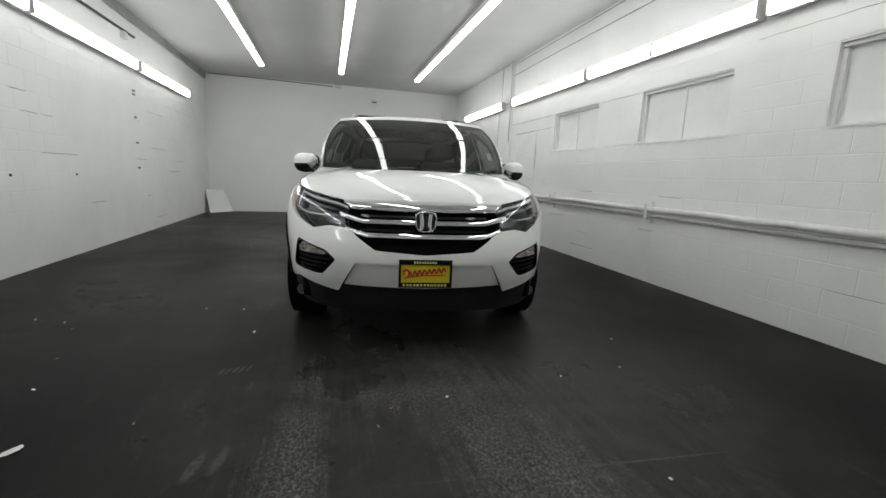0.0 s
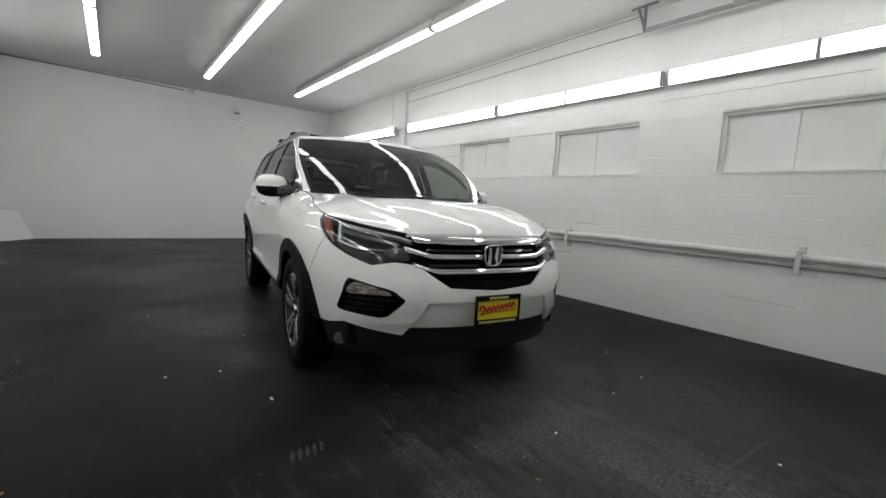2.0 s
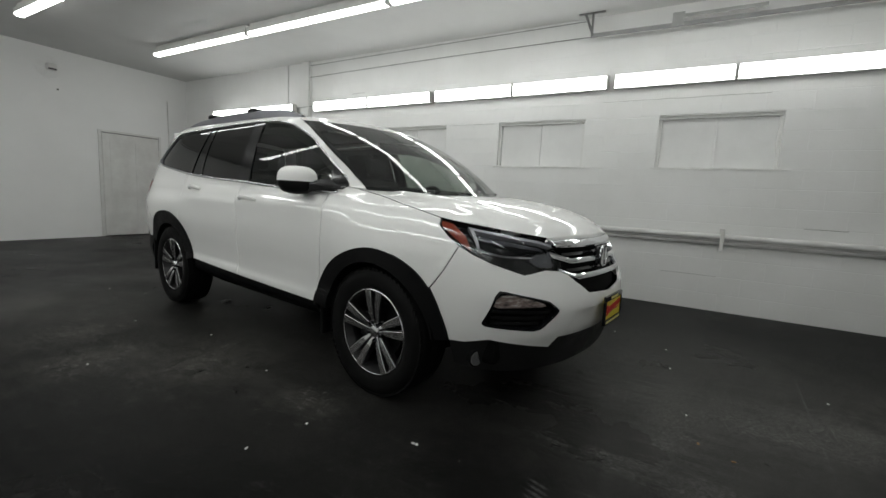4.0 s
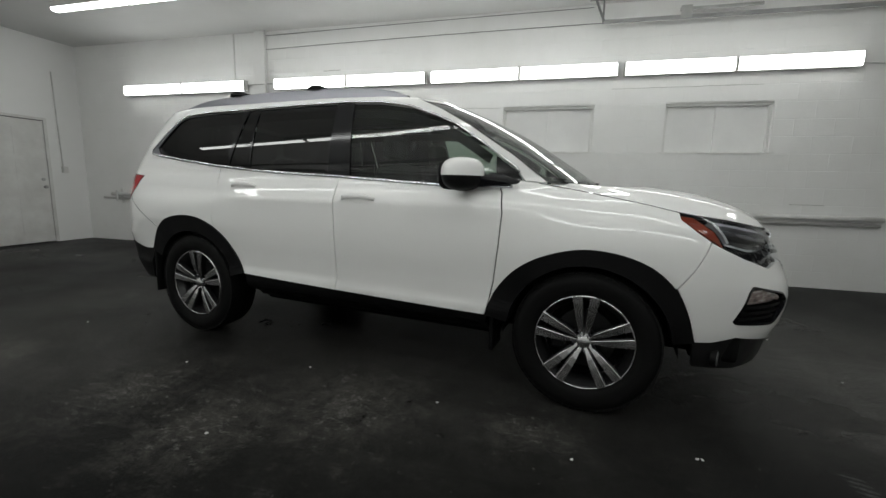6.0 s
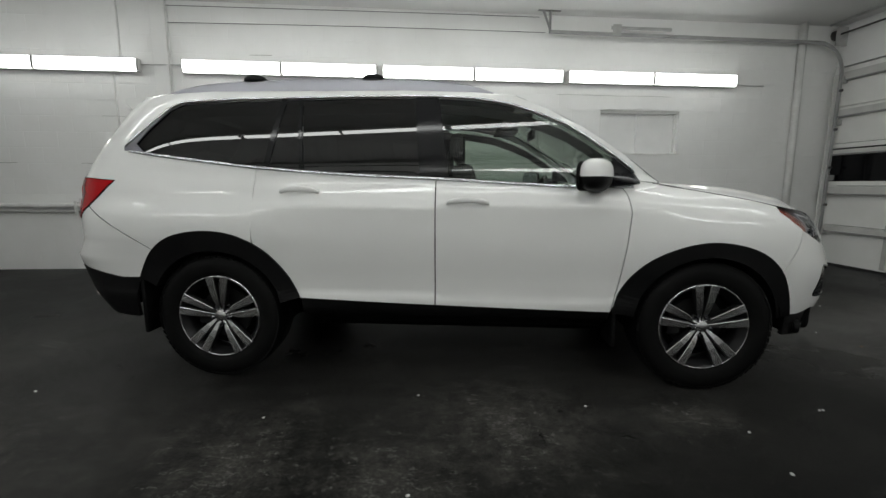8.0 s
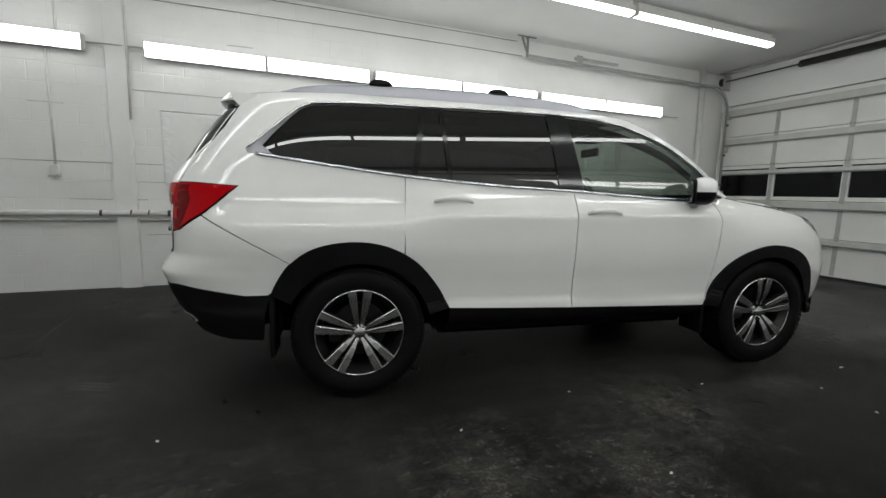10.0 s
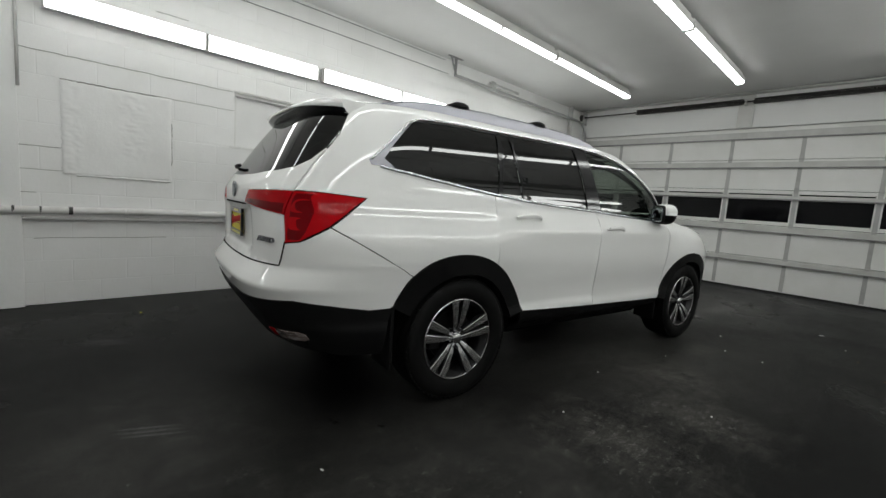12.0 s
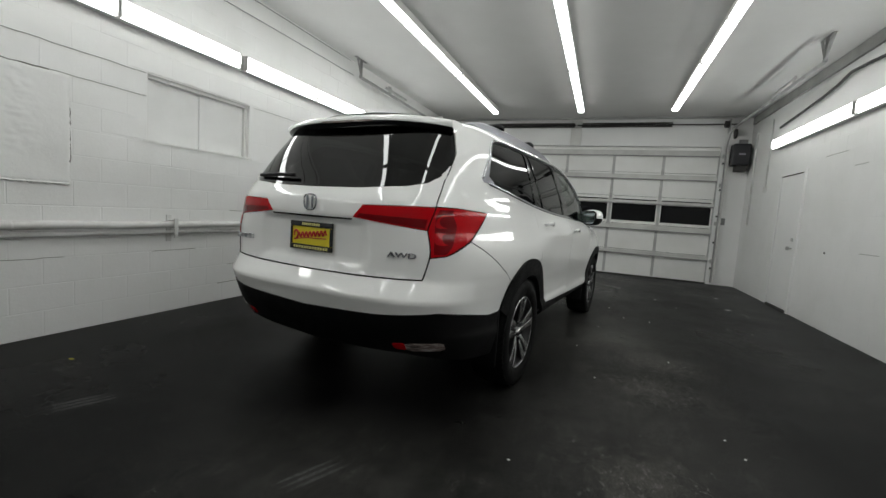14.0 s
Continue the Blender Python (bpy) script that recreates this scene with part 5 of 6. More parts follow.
# ---- cabin ----
part("cabin_floor", boxes(((-0.84, -1.3, 0.62), (0.84, 2.25, 0.66)), bevel=0.0), cabin_black, car)
for s in (-1, 1):
    part("door_card", boxes(((s * 0.82, -0.9, 0.66), (s * 0.85, 1.97, 1.14))), cabin_black, car)
part("dashboard", box(box(bmesh.new(), (-0.78, -1.25, 0.8), (0.78, -0.82, 1.13), 0.06), (-0.16, -0.98, 0.7), (0.16, -0.74, 1.16), 0.03), cabin_black, car)
bm = pipe(bmesh.new(), [(0.38 + 0.185 * math.cos(a), -0.66 - 0.07 * math.sin(a), 1.06 + 0.175 * math.sin(a)) for a in np.linspace(0, 2 * math.pi, 33)], 0.016, 8)
box(bm, (0.24, -0.67, 1.045), (0.52, -0.645, 1.075), 0.008)
part("steering_wheel", bm, cabin_black, car)
for x in (-0.38, 0.38):
    for y, w, mat in ((-0.12, 0.25, cabin_grey), (0.78, 0.27, cabin_grey), (1.62, 0.25, cabin_grey)):
        bm = box(bmesh.new(), (x - w, y - 0.38, 0.72), (x + w, y + 0.1, 0.92), 0.06)
        box(bm, (x - w, y, 0.88), (x + w, y + 0.16, 1.30 if y < 1.5 else 1.2), 0.07)
        box(bm, (x - 0.13, y + 0.07, 1.33 if y < 1.5 else 1.22), (x + 0.13, y + 0.17, 1.50 if y < 1.5 else 1.38), 0.045)
        part("seat", bm, mat, car, "grey cloth seat with headrest")
part("cargo_trim", boxes(((-0.84, 1.975, 0.66), (0.84, 1.99, 1.2))), cabin_black, car)
two("roof_side_trim", line(*top_between(-0.86, 1.70, -0.012), *top_between(-0.84, 1.68, -0.075)[::-1]), cabin_black, car, off=-0.05, rim=0.004)
for x in (-0.37, 0.37):
    part("sun_visor", box(bmesh.new(), (x - 0.2, -0.47, 1.585), (x + 0.2, -0.30, 1.605), 0.008), cabin_black, car)
part("rear_view_mirror", box(bmesh.new(), (-0.12, -0.56, 1.50), (0.12, -0.53, 1.57), 0.012), cabin_black, car)


# ---- fittings on the walls ----
rail_pipe = thing("wall_pipe", "white painted pipes with chipped dirt along the block wall", "pipe")
bm = bmesh.new()
rnd = random.Random(11)
pts = [(WE - 0.07 + rnd.uniform(-0.004, 0.004), y, 0.865 + rnd.uniform(-0.004, 0.004)) for y in np.arange(-4.95, 6.9, 0.4)]
pipe(bm, pts, 0.034, 12)
part("upper_pipe", bm, pipe_paint, rail_pipe, smooth=True)
part("lower_pipe", pipe(bmesh.new(), [(WE - 0.035, y, 0.79) for y in (-4.95, 1.0, 6.9)], 0.018, 10), pipe_paint, rail_pipe, smooth=True)
for y in (-3.32, -0.9, 1.34, 4.58, 6.5):
    part("bracket", boxes(((WE - 0.115, y - 0.02, 0.74), (WE - 0.106, y + 0.02, 0.93)), ((WE - 0.105, y - 0.02, 0.902), (WE, y + 0.02, 0.912)), ((WE - 0.012, y - 0.025, 0.7), (WE, y + 0.025, 0.96)), bevel=0.002), pipe_paint, rail_pipe)
for y in (3.15, 3.32, 2.95, 3.6, 2.55):
    part("flaking_tape", lathe(bmesh.new(), [(-0.03, 0.0355), (0.03, 0.0365)], 14), black_iron if y != 2.55 else pipe_paint, rail_pipe).matrix_basis = pose(WE - 0.07, y, 0.865, 0, 0, 90) @ Matrix.Diagonal((rnd.uniform(0.2, 0.5), 1, 1, 1))

pil = tagged(obj("pilaster", boxes(((WE - 0.06, 3.27, 0), (WE + 0.02, 3.47, HC)), bevel=0.006), wall_paint), "white painted wall pilaster", "pilaster", kind="structure")


def conduit(label, pts, r, mat=pipe_paint, name="conduit"):
    return tagged(obj(name, pipe(bmesh.new(), pts, r, 8), mat, True), label, name)


conduit("thin white conduit down the block wall", [(WE - 0.012, 3.885, HC), (WE - 0.012, 3.885, 2.72)], 0.011)
conduit("thin white conduit down to a socket", [(WE - 0.012, 3.99, 2.58), (WE - 0.012, 3.99, 1.36)], 0.010)
conduit("white conduit beside the pilaster", [(WE - 0.075, 3.26, HC), (WE - 0.075, 3.262, 1.9)], 0.012)
conduit("short grey cable between two strip lights", [(WE - 0.02, 3.72, 2.68), (WE - 0.07, 3.4, 2.675), (WE - 0.02, 3.1, 2.69)], 0.008, steel)
conduit("thin dark cable slung along the wall", [(WE - 0.02, 3.3 - 0.5 * k, 3.205 + 0.004 * k + 0.012 * math.sin(math.pi * k / 10)) for k in range(11)], 0.0038, dark_wire, "cable")
conduit("thin dark cable along the wall top", [(WE - 0.02, 3.3, HC - 0.07), (WE - 0.02, 0.0, HC - 0.045), (WE - 0.02, -1.6, HC - 0.04)], 0.0035, dark_wire, "cable")
conduit("thin dark cable along the end wall", [(WW + 0.1, WN - 0.015, HC - 0.015), (-2.0, WN - 0.015, HC - 0.03), (-0.55, WN - 0.015, HC - 0.06)], 0.009, dark_wire, "cable")
conduit("white conduit down to a switch box", [(2.55, WN - 0.012, 2.95), (2.58, WN - 0.012, 1.33)], 0.010)
conduit("grey cable past the strip light", [(WE - 0.015, -4.45, 2.64), (WE - 0.015, -4.75, 2.615), (WE - 0.015, -5.0, 2.62)], 0.006, steel, "cable")
conduit("tall white pipe in the corner", [(WE - 0.055, -5.48, HC), (WE - 0.055, -5.52, 1.6), (WE - 0.055, -5.55, 0.0)], 0.05, pipe_paint, "pipe")


def small_box(name, label, category, c, s, mat, bevel=0.006):
    a, b = [p - q / 2 for p, q in zip(c, s)], [p + q / 2 for p, q in zip(c, s)]
    t = thing(name, label, category)
    part("body", boxes((a, b), bevel=bevel), mat, t)
    return t


sb = small_box("socket_box", "small white socket box on the block wall", "socket", (WE - 0.025, 3.99, 1.32), (0.05, 0.075, 0.11), trim_paint)
part("cover", boxes(((WE - 0.056, 3.96, 1.275), (WE - 0.051, 4.02, 1.365)), bevel=0.002), trim_paint, sb)
part("lever", boxes(((WE - 0.075, 3.975, 1.25), (WE - 0.05, 4.04, 1.268)), bevel=0.003), steel, sb)
sb = small_box("switch_box", "small white switch box on the end wall", "switch", (2.6, WN - 0.025, 1.28), (0.085, 0.05, 0.11), trim_paint)
part("switch", boxes(((2.59, WN - 0.06, 1.27), (2.61, WN - 0.05, 1.30)), bevel=0.002), trim_paint, sb)
horn = thing("alarm_light", "small white emergency light on a dusty round plate", "emergency light")
part("backplate", rod(bmesh.new(), (0.54, WN - 0.012, 3.13), (0.54, WN, 3.13), 0.19, 40), dusty_plate, horn, "dusty grey round plate")
part("body", boxes(((0.49, WN - 0.10, 3.07), (0.63, WN - 0.0125, 3.19)), bevel=0.015), trim_paint, horn)
part("slot", boxes(((0.50, WN - 0.106, 3.078), (0.62, WN - 0.1005, 3.104)), bevel=0.002), plastic_grey, horn, "dark lamp slot")
small_box("sensor_box", "small white sensor box under the ceiling", "sensor", (-0.42, WN - 0.035, HC - 0.055), (0.16, 0.07, 0.08), trim_paint)
tagged(obj("anchor", rod(bmesh.new(), (0.65, WN - 0.008, 2.76), (0.65, WN, 2.76), 0.016, 10), black_iron), "dark bolt stub in the end wall", "bolt", "wall bolts")


# ---- doors ----
def flush_door(name, label, m, w, h, z0, coat):
    """A door in its frame, in the plane y = 0, facing -y, its left edge at x = 0."""
    d = thing(name, label, "door", kind="structure")
    d.matrix_basis = m
    part("door_leaf", boxes(((0.012, -0.018, z0 + 0.01), (w - 0.012, 0.02, h - 0.012)), bevel=0.004), coat, d)
    part("door_frame", boxes(((-0.05, -0.028, 0), (0.0, 0.02, h + 0.045)), ((w, -0.028, 0), (w + 0.05, 0.02, h + 0.045)), ((0.0, -0.028, h), (w, 0.02, h + 0.045)), bevel=0.004), coat, d)
    part("threshold", boxes(((0, -0.03, 0.0), (w, 0.02, z0 + 0.004))), black_iron, d)
    part("head_gap", boxes(((0.012, -0.0285, h - 0.010), (w - 0.012, -0.005, h - 0.0005))), seam_black, d)
    kx = w - 0.09
    part("door_knob", rod(rod(bmesh.new(), (kx, -0.018, 0.97), (kx, -0.06, 0.97), 0.012, 10), (kx, -0.055, 0.97), (kx, -0.085, 0.97), 0.027, 14), steel, d)
    part("deadbolt", rod(bmesh.new(), (kx, -0.018, 1.1), (kx, -0.035, 1.1), 0.026, 14), steel, d)
    return d


nd = flush_door("door_1", "white painted panel door in the end wall, closed", pose(1.28, WN, 0), 1.06, 2.1, 0.012, trim_paint)
for k, (za, zb) in enumerate(((0.2, 0.78), (0.9, 1.4), (1.5, 1.95))):
    for x in (0.14, 0.6):
        part("door_panel", boxes(((x, -0.0235, za), (x + 0.34, -0.017, zb)), bevel=0.002), trim_paint, nd)
flush_door("door_2", "white painted side door, closed, with dark gap below", pose(WW, -4.17, 0, 0, 0, 90), 0.8, 2.1, 0.03, plaster)
bd = thing("board", "plain white board leaning in the corner", "board")
bm = bmesh.new()
q = [Vector((-3.56, 6.74, 0.0)), Vector((-3.14, 7.26, 0.0)), Vector((-3.37, 7.335, 0.56)), Vector((-3.67, 6.86, 0.575))]
nn = (q[1] - q[0]).cross(q[3] - q[0]).normalized() * 0.016
va, vb = [bm.verts.new(p) for p in q], [bm.verts.new(p + nn) for p in q]
bm.faces.new(va[::-1])
bm.faces.new(vb)
for k in range(4):
    bm.faces.new((va[k], va[(k + 1) % 4], vb[(k + 1) % 4], vb[k]))
bmesh.ops.recalc_face_normals(bm, faces=bm.faces)
part("sheet", bm, plaster, bd)

# ---- garage door ----
GY = WS - 0.01
gd = thing("garage_door", "white sectional garage door, closed, with a row of dark windows", "garage door")
SEAMS = [0.0, 0.60, 1.18, 1.80, 2.33, 2.74]
STILES = [DOOR_X[0] + 0.001, -2.13, -1.12, -0.10, 0.95, 1.98, DOOR_X[1] - 0.001]
PANE_Z = (1.235, 1.745)
for k, (a, b) in enumerate(zip(SEAMS, SEAMS[1:])):
    if k == 2:
        sec = part("door_section", boxes(((DOOR_X[0], GY - 0.05, a + 0.004), (DOOR_X[1], GY, PANE_Z[0])), ((DOOR_X[0], GY - 0.05, PANE_Z[1]), (DOOR_X[1], GY, b - 0.004)), *[((max(x - 0.05, DOOR_X[0]), GY - 0.05, PANE_Z[0]), (min(x + 0.05, DOOR_X[1]), GY, PANE_Z[1])) for x in STILES], bevel=0.0), door_panel, gd)
        for x0, x1 in zip(STILES, STILES[1:]):
            part("window_pane", boxes(((x0 + 0.05, GY - 0.035, PANE_Z[0]), (x1 - 0.05, GY - 0.025, PANE_Z[1]))), night, sec, "dark window pane")
            part("window_bead", boxes(((x0 + 0.052, GY - 0.024, PANE_Z[0]), (x1 - 0.052, GY - 0.004, PANE_Z[0] + 0.012)), ((x0 + 0.052, GY - 0.024, PANE_Z[1] - 0.012), (x1 - 0.052, GY - 0.004, PANE_Z[1]))), door_panel, sec)
    else:
        part("door_section", boxes(((DOOR_X[0], GY - 0.05, a + 0.004), (DOOR_X[1], GY, b - 0.004)), bevel=0.003), door_panel, gd)
part("top_seal", boxes(((DOOR_X[0], GY - 0.05, 2.742), (DOOR_X[1], GY, 2.885)), bevel=0.003), door_panel, gd)
part("bottom_seal", boxes(((DOOR_X[0], GY - 0.05, 0.0), (DOOR_X[1], GY + 0.004, 0.03))), black_rubber, gd)
for lo, hi in ((0.51, 0.575), (1.065, 1.15), (1.645, 1.69), (2.19, 2.27), (2.70, 2.80)):
    xa, xz = DOOR_X[0] + 0.02, DOOR_X[1] - 0.02
    bm = boxes(((xa, GY + 0.003, lo - 0.02), (xz, GY + 0.006, hi + 0.02)), ((xa, GY + 0.006, lo), (xz, GY + 0.055, lo + 0.004)), ((xa, GY + 0.006, hi - 0.004), (xz, GY + 0.055, hi)), ((xa, GY + 0.051, lo + 0.0045), (xz, GY + 0.055, hi - 0.0045)), ((xa, GY + 0.0555, lo - 0.012), (xz, GY + 0.058, lo + 0.006)))
    bar = part("strut", bm, strut_paint, gd, "pale painted steel strut")
    # Darker strip that draws the shadow line below each pale strut.
    part("strut_shadow", boxes(((xa, GY + 0.0585, lo - 0.014), (xz, GY + 0.061, lo + 0.004)), ((xa, GY + 0.030, lo - 0.0145), (xz, GY + 0.058, lo - 0.0125))), grey_steel, bar, "grey strip standing in for the shadow under the strut")
for x in STILES:
    for a, b in zip(SEAMS, SEAMS[1:]):
        lo, hi = max(x - 0.028, DOOR_X[0] + 0.002), min(x + 0.028, DOOR_X[1] - 0.002)
        part("stile", boxes(((lo, GY + 0.0065, a + 0.05), (hi, GY + 0.012, b - 0.05))), stile_paint, gd, "grey steel stile")
    for z in SEAMS[1:5]:
        lo, hi = max(x - 0.032, DOOR_X[0] + 0.002), min(x + 0.032, DOOR_X[1] - 0.002)
        part("hinge", rod(boxes(((lo, GY + 0.0125, z - 0.05), (hi, GY + 0.018, z + 0.05)), bevel=0.002), (lo, GY + 0.024, z), (hi, GY + 0.024, z), 0.009, 8), steel, gd)
sh = thing("torsion_spring", "black torsion springs on a steel shaft above the garage door", "spring")
part("shaft", rod(bmesh.new(), (DOOR_X[0] - 0.2, WS + 0.13, 3.34), (DOOR_X[1] + 0.05, WS + 0.13, 3.34), 0.013, 10), black_iron, sh)
for a, b in ((-2.2, -0.36), (-0.2, 1.68)):
    bm = bmesh.new()
    n = int((b - a) / 0.012)
    pipe(bm, [(a + (b - a) * k / (n * 6), WS + 0.13 + 0.05 * math.cos(k * math.pi / 3), 3.34 + 0.05 * math.sin(k * math.pi / 3)) for k in range(n * 6 + 1)], 0.0062, 5)
    part("spring", bm, black_iron, sh, "tightly wound black spring")
part("centre_bracket", boxes(((-0.36, WS + 0.02, 2.90), (-0.12, WS + 0.05, HC - 0.01)), ((-0.25, WS + 0.051, 3.28), (-0.23, WS + 0.15, 3.38)), bevel=0.004), trim_paint, sh)
for x in (DOOR_X[0] - 0.02, DOOR_X[1] - 0.03):
    part("cable_drum", rod(bmesh.new(), (x - 0.035, WS + 0.13, 3.34), (x + 0.035, WS + 0.13, 3.34), 0.07, 20), black_iron, sh)
    part("end_bracket", boxes(((x - 0.06, WS + 0.02, 3.18), (x - 0.05, WS + 0.2, 3.44)), bevel=0.003), steel, sh)


def door_track(label, x, s, end):
    """A door track: up the jamb, round a bend and back under the ceiling. s: the side of the wall."""
    t = thing("door_track", label, "track")
    path = [(x, GY + 0.09, 0.05), (x, GY + 0.09, 1.4), (x, GY + 0.09, 2.75)] + [(x, GY + 0.09 + 0.42 * (1 - math.cos(a)), 2.78 + 0.42 * math.sin(a)) for a in np.linspace(0.1, math.pi / 2, 9)] + [(x, -4.0, 3.205), (x, end - 0.9, 3.21), (x, end, 3.215)]
    sec = [(0.0, 0.024), (0.014, 0.024), (0.02, 0.016), (0.02, -0.016), (0.014, -0.024), (0.0, -0.024), (-0.004, -0.012), (-0.004, 0.012), (0.0, 0.024)]
    bm = bmesh.new()
    rows = []
    for i, p in enumerate(path):
        d = (Vector(path[min(i + 1, len(path) - 1)]) - Vector(path[max(i - 1, 0)])).normalized()
        n = d.cross(Vector((1, 0, 0)))
        rows.append([Vector(p) + Vector((s * (0.02 - a), 0, 0)) + n * b for a, b in sec])
    vs = sheet(bm, rows)
    bmesh.ops.recalc_face_normals(bm, faces=bm.faces)
    part("channel", bm, track_steel, t)
    part("jamb_angle", boxes(((x + s * 0.026, GY + 0.075, 0.05), (x + s * 0.030, GY + 0.16, 2.78)), ((x + s * 0.0305, GY + 0.15, 0.05), (x + s * 0.055, GY + 0.155, 2.78)), bevel=0.001), trim_paint, t, "painted jamb angle")
    for z in (0.35, 0.9, 1.45, 2.0, 2.55):
        part("roller", rod(bmesh.new(), (x - s * 0.03, GY + 0.09, z), (x + s * 0.012, GY + 0.09, z), 0.019, 14), black_iron, t)
    part("end_hanger", pipe(bmesh.new(), [(x, end - 0.02, 3.22), (x + s * 0.01, end + 0.08, HC - 0.01)], 0.016, 6), grey_steel, t)
    bm = boxes(((x - 0.02, end - 0.15, HC - 0.012), (x + 0.02, end + 0.16, HC - 0.001)), ((x - 0.02, end - 0.02, 3.2), (x + 0.02, end, HC - 0.013)), bevel=0.002)
    part("bracket", bm, grey_steel, t)
    part("angle_brace", boxes(((x + s * 0.03, end - 1.75, 3.29), (x + s * 0.034, end - 0.88, 3.325)), ((x + s * 0.034, end - 1.75, 3.29), (x + s * 0.06, end - 0.88, 3.294)), bevel=0.001), steel, t)
    part("hanger", boxes(((x - 0.024, end - 1.0, 3.185), (x - 0.0205, end - 0.88, 3.33)), bevel=0.001), steel, t)
    for z in (0.5, 1.3, 2.1, 2.7):
        part("bracket", boxes(((x - 0.02, WS + 0.0, z - 0.04), (x + 0.03, WS + 0.075, z + 0.04)), bevel=0.003), steel, t)
    if s < 0:
        part("gusset", pipe(bmesh.new(), [(x, end - 0.14, HC - 0.014), (x, end - 0.01, 3.23), (x, end + 0.15, HC - 0.014)], 0.017, 6), grey_steel, t)
    return t


door_track("galvanised garage door track on the window side", WE - 0.155, 1, -1.7)
door_track("dull grey garage door track beside the opener", DOOR_X[0] - 0.06, -1, -2.02)
op = thing("door_opener", "dark wall-mounted garage door opener motor", "motor")
part("motor", boxes(((WW + 0.05, WS + 0.031, 2.50), (WW + 0.36, WS + 0.30, 2.93)), bevel=0.03), plastic_grey, op)
part("gearbox", boxes(((WW + 0.07, WS + 0.05, 2.38), (WW + 0.28, WS + 0.25, 2.53)), bevel=0.02), black_iron, op)
part("cover", boxes(((WW + 0.14, WS + 0.296, 2.70), (WW + 0.26, WS + 0.303, 2.735)), bevel=0.003), satin, op)
part("chain_wheel", rod(bmesh.new(), (WW + 0.30, WS + 0.12, 3.15), (WW + 0.33, WS + 0.12, 3.15), 0.10, 18), black_iron, op)
part("bracket", boxes(((WW + 0.06, WS + 0.02, 2.5), (WW + 0.22, WS + 0.03, 3.05)), bevel=0.003), grey_steel, op)
conduit("white conduit down the side wall corner", [(WW + 0.015, -5.72, 3.1), (WW + 0.015, -5.70, 1.3)], 0.016)
conduit("white conduit to a push button", [(WW + 0.015, -4.95, 3.2), (WW + 0.015, -4.93, 2.0)], 0.012)
small_box("push_button", "small white push button box on the side wall", "switch", (WW + 0.02, -4.93, 1.95), (0.04, 0.08, 0.1), trim_paint)
small_box("push_button", "small grey push button beside the garage door", "switch", (DOOR_X[0] - 0.18, WS + 0.035, 1.35), (0.07, 0.03, 0.14), grey_steel)
conduit("dark cable sagging above the wall lights", [(WW + 0.04, -4.5, 2.96), (WW + 0.04, -3.7, 3.02), (WW + 0.04, -3.07, 3.07), (WW + 0.04, -2.7, 3.12), (WW + 0.04, -2.4, 3.19), (WW + 0.04, -2.0, 3.17), (WW + 0.04, -1.65, 3.14), (WW + 0.04, -0.6, 3.13), (WW + 0.02, 1.67, 3.11), (WW + 0.015, 3.26, 3.13)], 0.019, dark_wire, "cable")
small_box("junction_box", "small white junction box under the cable", "junction box", (WW + 0.03, 2.86, 3.05), (0.06, 0.11, 0.10), trim_paint)
for z in (2.29, 2.235, 1.88, 1.48, 1.08):
    tagged(obj("anchor", boxes(((WW - 0.002, 3.06, z - 0.014), (WW + 0.012, 3.15, z + 0.012)), bevel=0.005), rust_brown), "rusty brown strap stub on the block wall", "bolt", "strap stubs")
for y, z in ((0.13, 0.98), (1.27, 0.98), (-2.5, 0.97), (-0.6, 0.9)):
    tagged(obj("anchor", rod(bmesh.new(), (WW - 0.004, y, z), (WW + 0.008, y, z), 0.014, 10), black_iron), "rusty bolt stub in the block wall", "bolt", "wall bolts")

conduit("dark pipe under the ceiling above the garage door", [(DOOR_X[0] - 0.3, WS + 0.3, HC - 0.03), (0.0, WS + 0.32, HC - 0.035), (WE - 0.1, WS + 0.3, HC - 0.03)], 0.016, steel, "pipe")
# Short open joints where the paint has cracked.
rnd = random.Random(31)
for wall, xx in ((wall_east, WE - 0.0015), (wall_west, WW + 0.0015)):
    for k in range(22):
        course = rnd.choice((1, 2, 3, 5, 6, 7, 8, 9, 10, 11, 13, 14))
        y0 = rnd.uniform(-4.5, 5.5)
        n = 9
        length = rnd.uniform(0.15, 0.7)
        if wall is wall_east and any(b - 0.1 < y < a + 0.1 for a, b in WINDOWS for y in (y0, y0 + length)) and 7 < course < 12:
            continue
        if wall is wall_west and -5.0 < y0 < -3.1:
            continue
        part("joint_crack", pipe(bmesh.new(), [(xx, y0 + length * i / n, course * 0.2032 + rnd.uniform(-0.0025, 0.0025)) for i in range(n + 1)], rnd.uniform(0.0016, 0.0032), 5), crack_grey, wall)

for course, ya, yb, r in ((11, 1.56, 3.25, 0.0026), (10, 1.56, 2.3, 0.0022), (3, 2.2, 3.2, 0.0022), (11, -0.45, 0.3, 0.0018), (12, -3.6, -1.9, 0.0018), (4, -3.4, -2.2, 0.0018)):
    n = int((yb - ya) / 0.06)
    part("joint_crack", pipe(bmesh.new(), [(WE - 0.0018, ya + (yb - ya) * i / n, course * 0.2032 + rnd.uniform(-0.004, 0.004)) for i in range(n + 1)], r, 5), crack_grey, wall_east)

